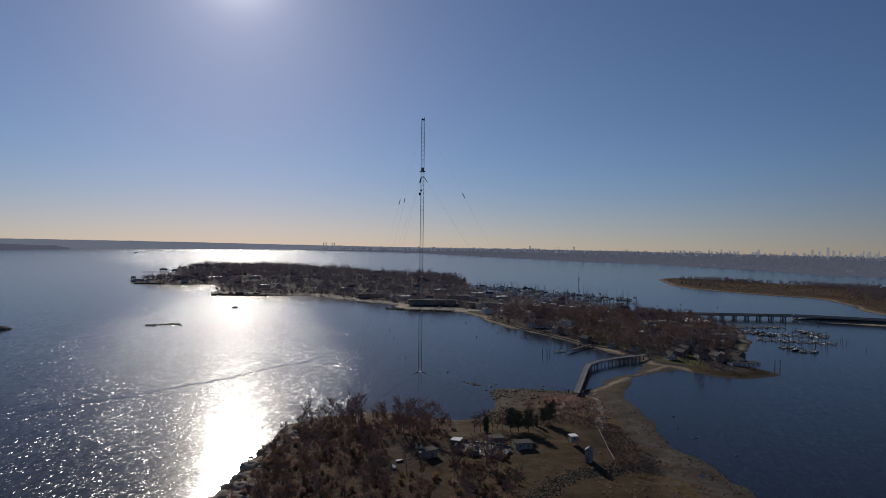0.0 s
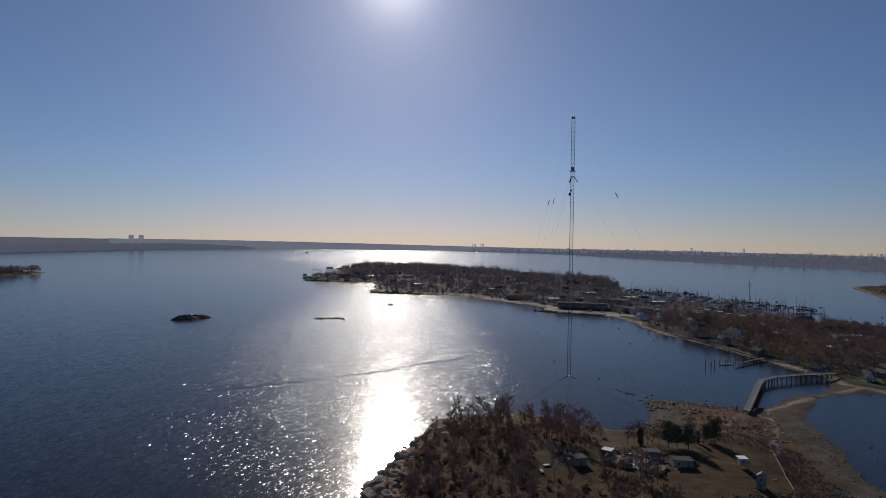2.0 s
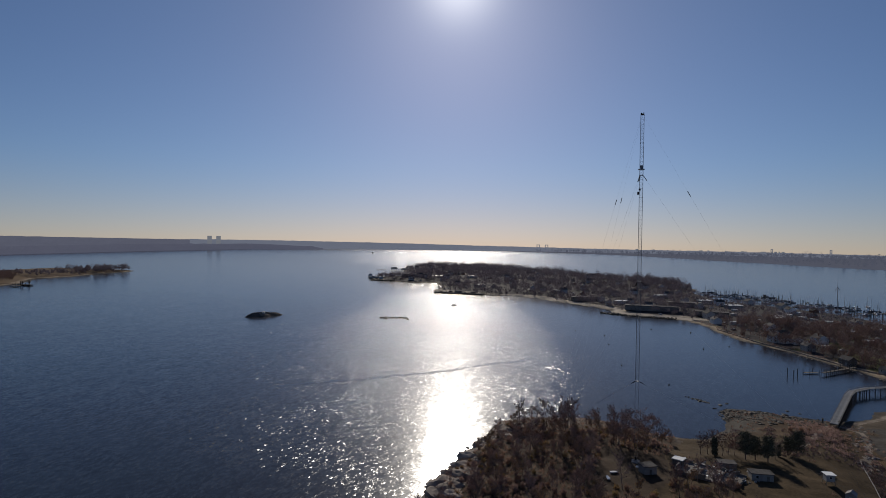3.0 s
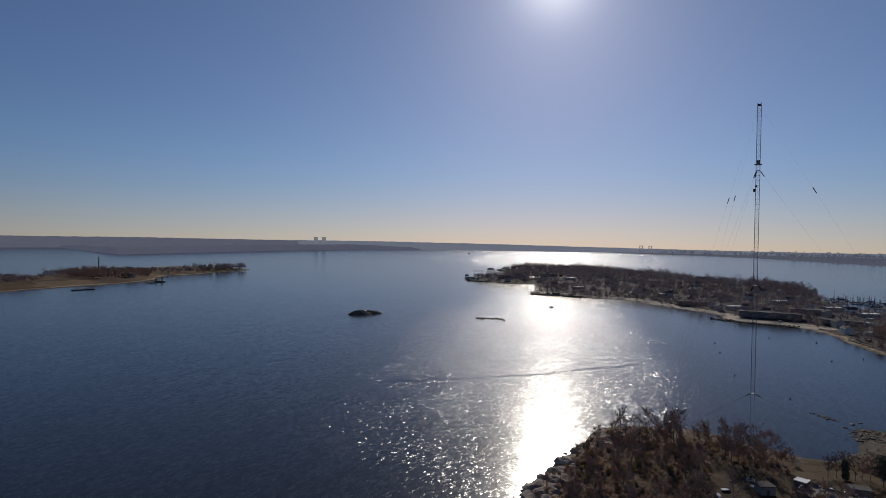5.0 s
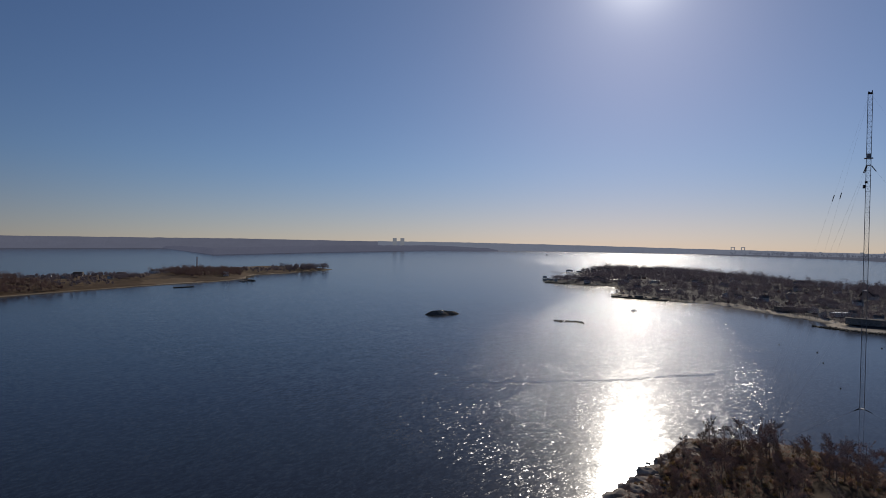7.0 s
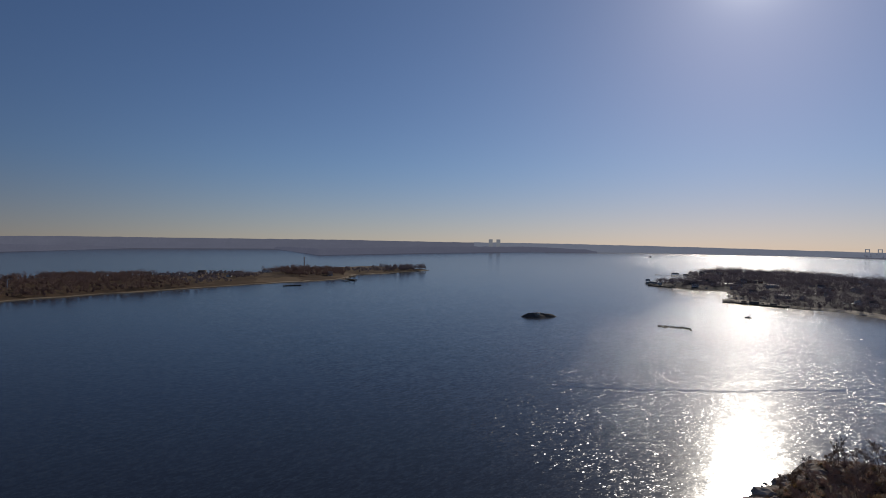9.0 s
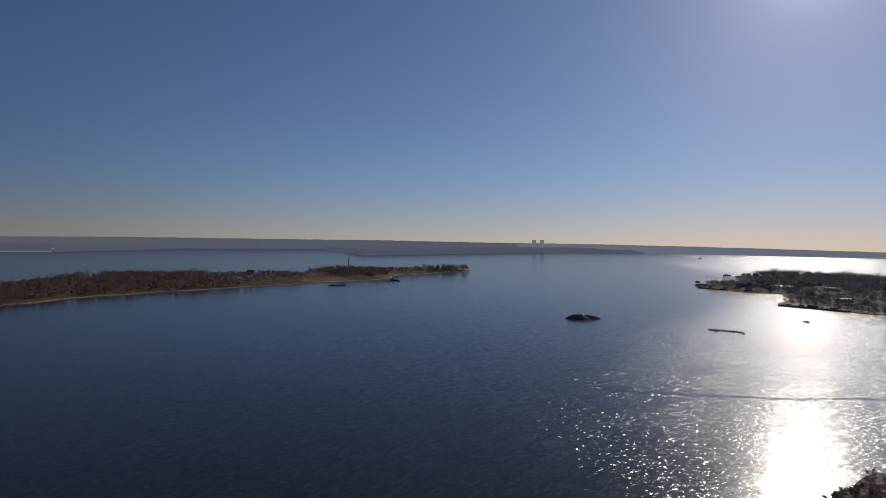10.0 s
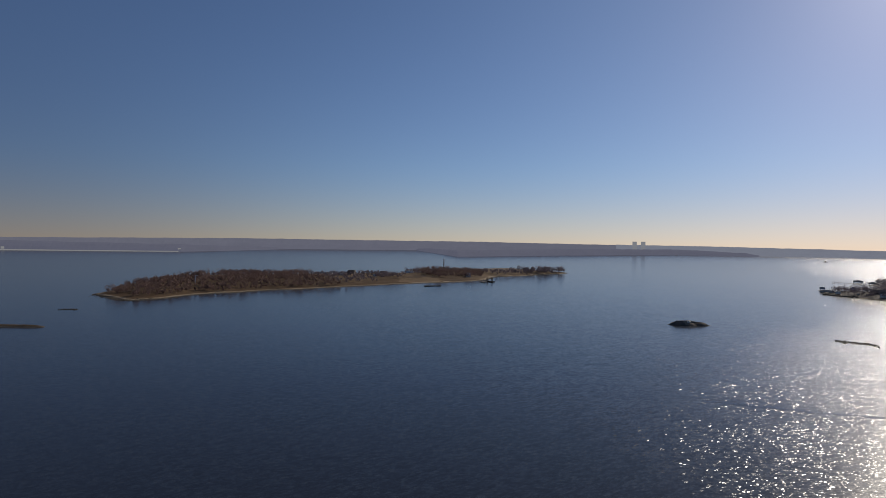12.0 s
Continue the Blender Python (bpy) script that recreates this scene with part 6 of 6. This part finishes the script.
brush("islet_scrub", islet, 26, lambda x, y, d: 3 < d < 7, 16, (-484, 545, -446, 594), BRUSH, "dry scrub on the islet", 0.7, 12, 0.06)
hut = thing("islet_hut", "tiny pale hut on the rock islet", "hut")
part("wall", (*gable_wall(4.2, 3.2, 2.2, 0.9), SIDING), hut)
part("roof", (*gable_roof(4.2, 3.2, 2.2, 0.9), WHITE), hut)
place(hut, -464, 566, islet.at(-464, 566) - 0.2, 40, 0.75)
for x, y, h in ((-468, 561, 5.0), (-459, 572, 4.2)):
    p = tagged(new("flag_pole", mesh_of("flag_pole", *tubes((Vector((0, 0, -0.3)), Vector((0, 0, h)), 0.12, 0.08), (Vector((0, 0, h - 0.6)), Vector((0.9, 0, h - 0.5)), 0.35, 0.3), sides=6), PILE)), "dark pole with a furled flag on the islet", "pole", "islet poles")
    p.location = (x, y, islet.at(x, y))
rubble("low_reef", [(-326, 620), (-318, 625), (-306, 630), (-296, 622)], 90, 3.2, 1.3, MUD, "low dark reef just above the water", 17, city, 0.0)
spit = Land([(-721, -112), (-727, -128), (-742, -158), (-765, -205), (-800, -270), (-815, -262), (-780, -200), (-752, -150), (-734, -118)], lambda d, x, y: rise(d, 2, 0.4, 4, 2.6, 5), 1.0, 10)
spit.build("rock_spit", 2.0, lambda d, x, y, z: np.zeros(d.shape), (HIGH_FLAT,), "low dark weedy spit awash at its end")
rubble("small_reef", [(-886, -118), (-879, -100)], 40, 2.5, 1.3, MUD, "low dark rocks awash", 19, hart, 0.0)
rubble("point_stones", [(-1073, -98), (-1030, -80), (-968, -52), (-975, -2), (-1025, 67)], 360, 5.0, 0.85, MUD, "dark stones at the island's end", 20, hart)

# ---- buildings on the long island ----
ch = thing("brick_chimney", "tall slender dark brick chimney", "chimney")
part("stack", (*tubes((Vector((0, 0, -1)), Vector((0, 0, 36)), 1.7, 1.2), sides=14), BRICK), ch)
part("rim", (*tubes((Vector((0, 0, 35)), Vector((0, 0, 36.6)), 1.5, 1.5), sides=14), BRICK), ch)
ch.location = (-1590, 806, hart.at(-1590, 806))
place(flat_building("field_block", "dark square block building on the fields", 18, 12, 10, WOOD_OLD, SHINGLE), -1420, 448, hart.at(-1420, 448), 60)
place(flat_building("landing_house", "tall white house by the landing", 12, 10, 10, WHITE, SHINGLE, "house"), -1235, 697, hart.at(-1235, 697), 60)
for x, y, w, s in ((-1400, 604, 24, WHITE), (-1390, 380, 16, WHITE), (-1340, 400, 14, SIDING), (-1480, 560, 20, WOOD_OLD), (-1330, 640, 18, BRICK), (-1350, 760, 20, BRICK), (-1300, 470, 10, WHITE), (-1370, 500, 12, SIDING)):
    place(flat_building("field_house", "low pale building on the fields", w, 9, 5, s, SHINGLE, "building", "field buildings"), x, y, hart.at(x, y), 60 + x % 20)
mon = thing("white_monument", "small white obelisk among the bare woods", "monument")
part("shaft", (*tubes((Vector((0, 0, -1)), Vector((0, 0, 15)), 1.3, 0.9), sides=4), WHITE), mon)
mon.location = (-1200, 60, hart.at(-1200, 60))
dock("landing_pier", (-1130, 672), (-1105, 668), "dark landing pier with ferry rack piles", 0, 1, 10, 2.0, 10.0)
pier = thing("long_pier", "low dark timber pier at the fields", "pier")
part("bulkhead", (*boxes((-24, -3, -3, 24, 3, 1.8)), PILE), pier)
for k in range(9):
    part("pile", (*tubes((Vector((-25 + 6.2 * k, -3.3, -3)), Vector((-25 + 6.2 * k, -3.3, 3.2)), 0.3, 0.25), sides=6), PILE), pier)
place(pier, -1058, 510, 0, 85, 0.75)
gantry = thing("ferry_gantry", "dark timber ferry landing with gantry towers and piles", "ferry landing")
for x in (-7, 7):
    part("gantry_tower", (*tubes((Vector((x, -2, -3)), Vector((x, -2, 9)), 0.6, 0.5), (Vector((x, 2, -3)), Vector((x, 2, 9)), 0.6, 0.5), (Vector((x, -2, 4)), Vector((x, 2, 7)), 0.3, 0.3), sides=5), PILE), gantry)
part("cross_beam", (*boxes((-7.5, -2.4, 8.6, 7.5, 2.4, 9.6)), PILE), gantry)
part("ramp", (*wedge(-5, 5, 14, 14, 0.6, 2.4, 0.4), PILE), gantry)
for k in range(8):
    part("fender_pile", (*tubes((Vector((-17 + 4.8 * k, 15, -3)), Vector((-17 + 4.8 * k, 15, 4 + k % 3)), 0.45, 0.4), sides=6), PILE), gantry)
place(gantry, -1122, 690, 0, 95)

# ---- boats under way ----
tug = thing("tugboat", "small dark tugboat far out on the bright water", "tugboat")
part("hull", hull_mesh("hull", 34, 11, 3.4, NAVY), tug)
part("wheelhouse", (*wedge(-4, 8, 3.2, 2.6, 3.2, 11.0, 1.5), SHINGLE), tug)
part("funnel", (*tubes((Vector((-7, 0, 3)), Vector((-7, 0, 10)), 1.2, 1.0), sides=10), PILE), tug)
place(tug, -1753, 3187, 0, 20, 0.62)
skiff = motorboat(8.0, NAVY, "small dark skiff crossing the sun glitter")
place(skiff, -292, 786, 0, 200)

# ---- far towers ----


def tower_block(name, label, w, d, h, mat, group, crown=True):
    o = thing(name, label, "tower block", group)
    part("shaft", (*boxes((-w / 2, -d / 2, -4, w / 2, d / 2, h)), mat), o)
    if crown:
        part("setback", (*boxes((-w * 0.3, -d * 0.3, h, w * 0.3, d * 0.3, h * 1.07 + 2)), mat), o)
    return o


# far towers, blocks and houses all carry their haze as glow
for x, y in ((-3178, 3257), (-3133, 3300)):
    place(tower_block("twin_tower", "pale twin apartment tower block in the haze", 32, 20, 97, LIVID, "twin towers", False), x, y, 0, 44)
r = np.random.RandomState(71)
for k in range(104):
    a = radians(r.uniform(22, 41) if k > 14 else (25.5, 26.5, 27.2, 29.5, 31.5, 33.5, 34.0, 34.6, 35.0, 35.4, 36.2, 37.0, 37.4, 38.0, 38.6)[k])
    q = 4660 + r.uniform(0, 120)
    h = r.uniform(20, 44) if k > 14 else (50, 60, 48, 54, 52, 66, 54, 84, 64, 58, 54, 66, 56, 64, 60)[k]
    w = r.uniform(6, 18)
    o = tower_block("skyscraper", "hazy skyscraper on the far skyline", w, w * 0.8, h, FAINT, "far skyline", k % 3 == 0)
    place(o, q * math.sin(a), q * math.cos(a), 0, -math.degrees(a))
for x, y, h, n in ((-1012, 4790, 61, 2), (-942, 4800, 61, 2), (758, 4850, 57, 1), (1120, 4780, 57, 1)):
    t = thing("bridge_tower", "hazy suspension bridge tower across the bay", "bridge tower", "far bridge towers")
    for s in (-1, 1):
        part("leg", (*boxes((s * 5.5 * n - 1.5 * n, -4, -2, s * 5.5 * n + 1.5 * n, 4, h)), LIVID), t)
    for z in (h * 0.55, h - 6):
        part("cross_beam", (*boxes((-7 * n, -3, z, 7 * n, 3, z + 5)), LIVID), t)
    place(t, x, y, 0, 10)
for k in range(26):
    x, y = r.uniform(-700, 900), r.uniform(4860, 4900)
    place(tower_block("shore_block", "low hazy block on the far shore", r.uniform(8, 26), 12, r.uniform(30, 37), LIVID, "far shore blocks", False), x, y, 0, 0)
for k in range(60):
    a = r.uniform(0, 1)
    x, y = 1150 + 330 * a + r.normal(0, 50), 2330 - 480 * a + r.uniform(30, 260)
    if float(bronx.dist(x, y)[0]) > 20:
        place(tower_block("shore_house", "small pale building on the mainland shore", r.uniform(8, 22), 10, r.uniform(4, 9), FAR_WOOD if k % 4 else FAR_DIM, "mainland houses", False), x, y, bronx.at(x, y), r.uniform(0, 90))


for az, q, z in ((95.7, 4120, 34), (101.5, 4130, 14), (97.0, 4090, 12), (88.5, 3800, 12)):
    x, y, _ = far_at(az, q, 0)
    place(tower_block("shore_villa", "small white house on the far wooded shore", 16, 9, 9, FAR_BEACH, "far shore houses", False), x, y, z, az)

# ---- long low waves left by a boat ----
def wake(pts, width, height, label):
    p = outline(pts + [pts[-1]], 14)[:-28]
    d = np.gradient(p, axis=0)
    d /= np.linalg.norm(d, axis=1, keepdims=True) + 1e-9
    nrm = np.stack([-d[:, 1], d[:, 0]], 1)
    prof = np.linspace(-1, 1, 9)
    i = np.arange(len(p))
    fade = np.clip(np.minimum(i, len(p) - 1 - i) / 8.0, 0.05, 1) * (0.75 + 0.35 * fbm(p[:, 0], p[:, 1], 9, 3))
    v = []
    for q in prof:
        z = 0.012 + height * np.cos(q * math.pi / 2) ** 2 * fade * (1 if abs(q) < 0.99 else 0) - (0.02 if abs(q) > 0.99 else 0)
        c = p + nrm * ((q * width * np.clip(np.minimum(i, len(p) - 1 - i) / 12.0, 0.05, 1) * (0.8 + 0.7 * fbm(p[:, 0] + 40 * (q > 0), p[:, 1], 7, 4)))[:, None] + 0.8 * fbm(p[:, 0], p[:, 1], 12, 3)[:, None])
        v.append(np.stack([c[:, 0], c[:, 1], z], 1))
    m = len(p)
    f = [(a * m + k, a * m + k + 1, (a + 1) * m + k + 1, (a + 1) * m + k) for a in range(8) for k in range(m - 1)]
    me = mesh_of("wake_wave", np.concatenate(v).tolist(), f, SLICK)
    for poly in me.polygons:
        poly.use_smooth = True
    return tagged(new("wake_wave", me), label, "wave", kind="structure")


wake([(-232, 315), (-212, 330), (-193, 348), (-170, 372), (-145, 402), (-126, 430), (-110, 448), (-98, 474)], 3.4, 0.03, "long low wave crossing the glitter")
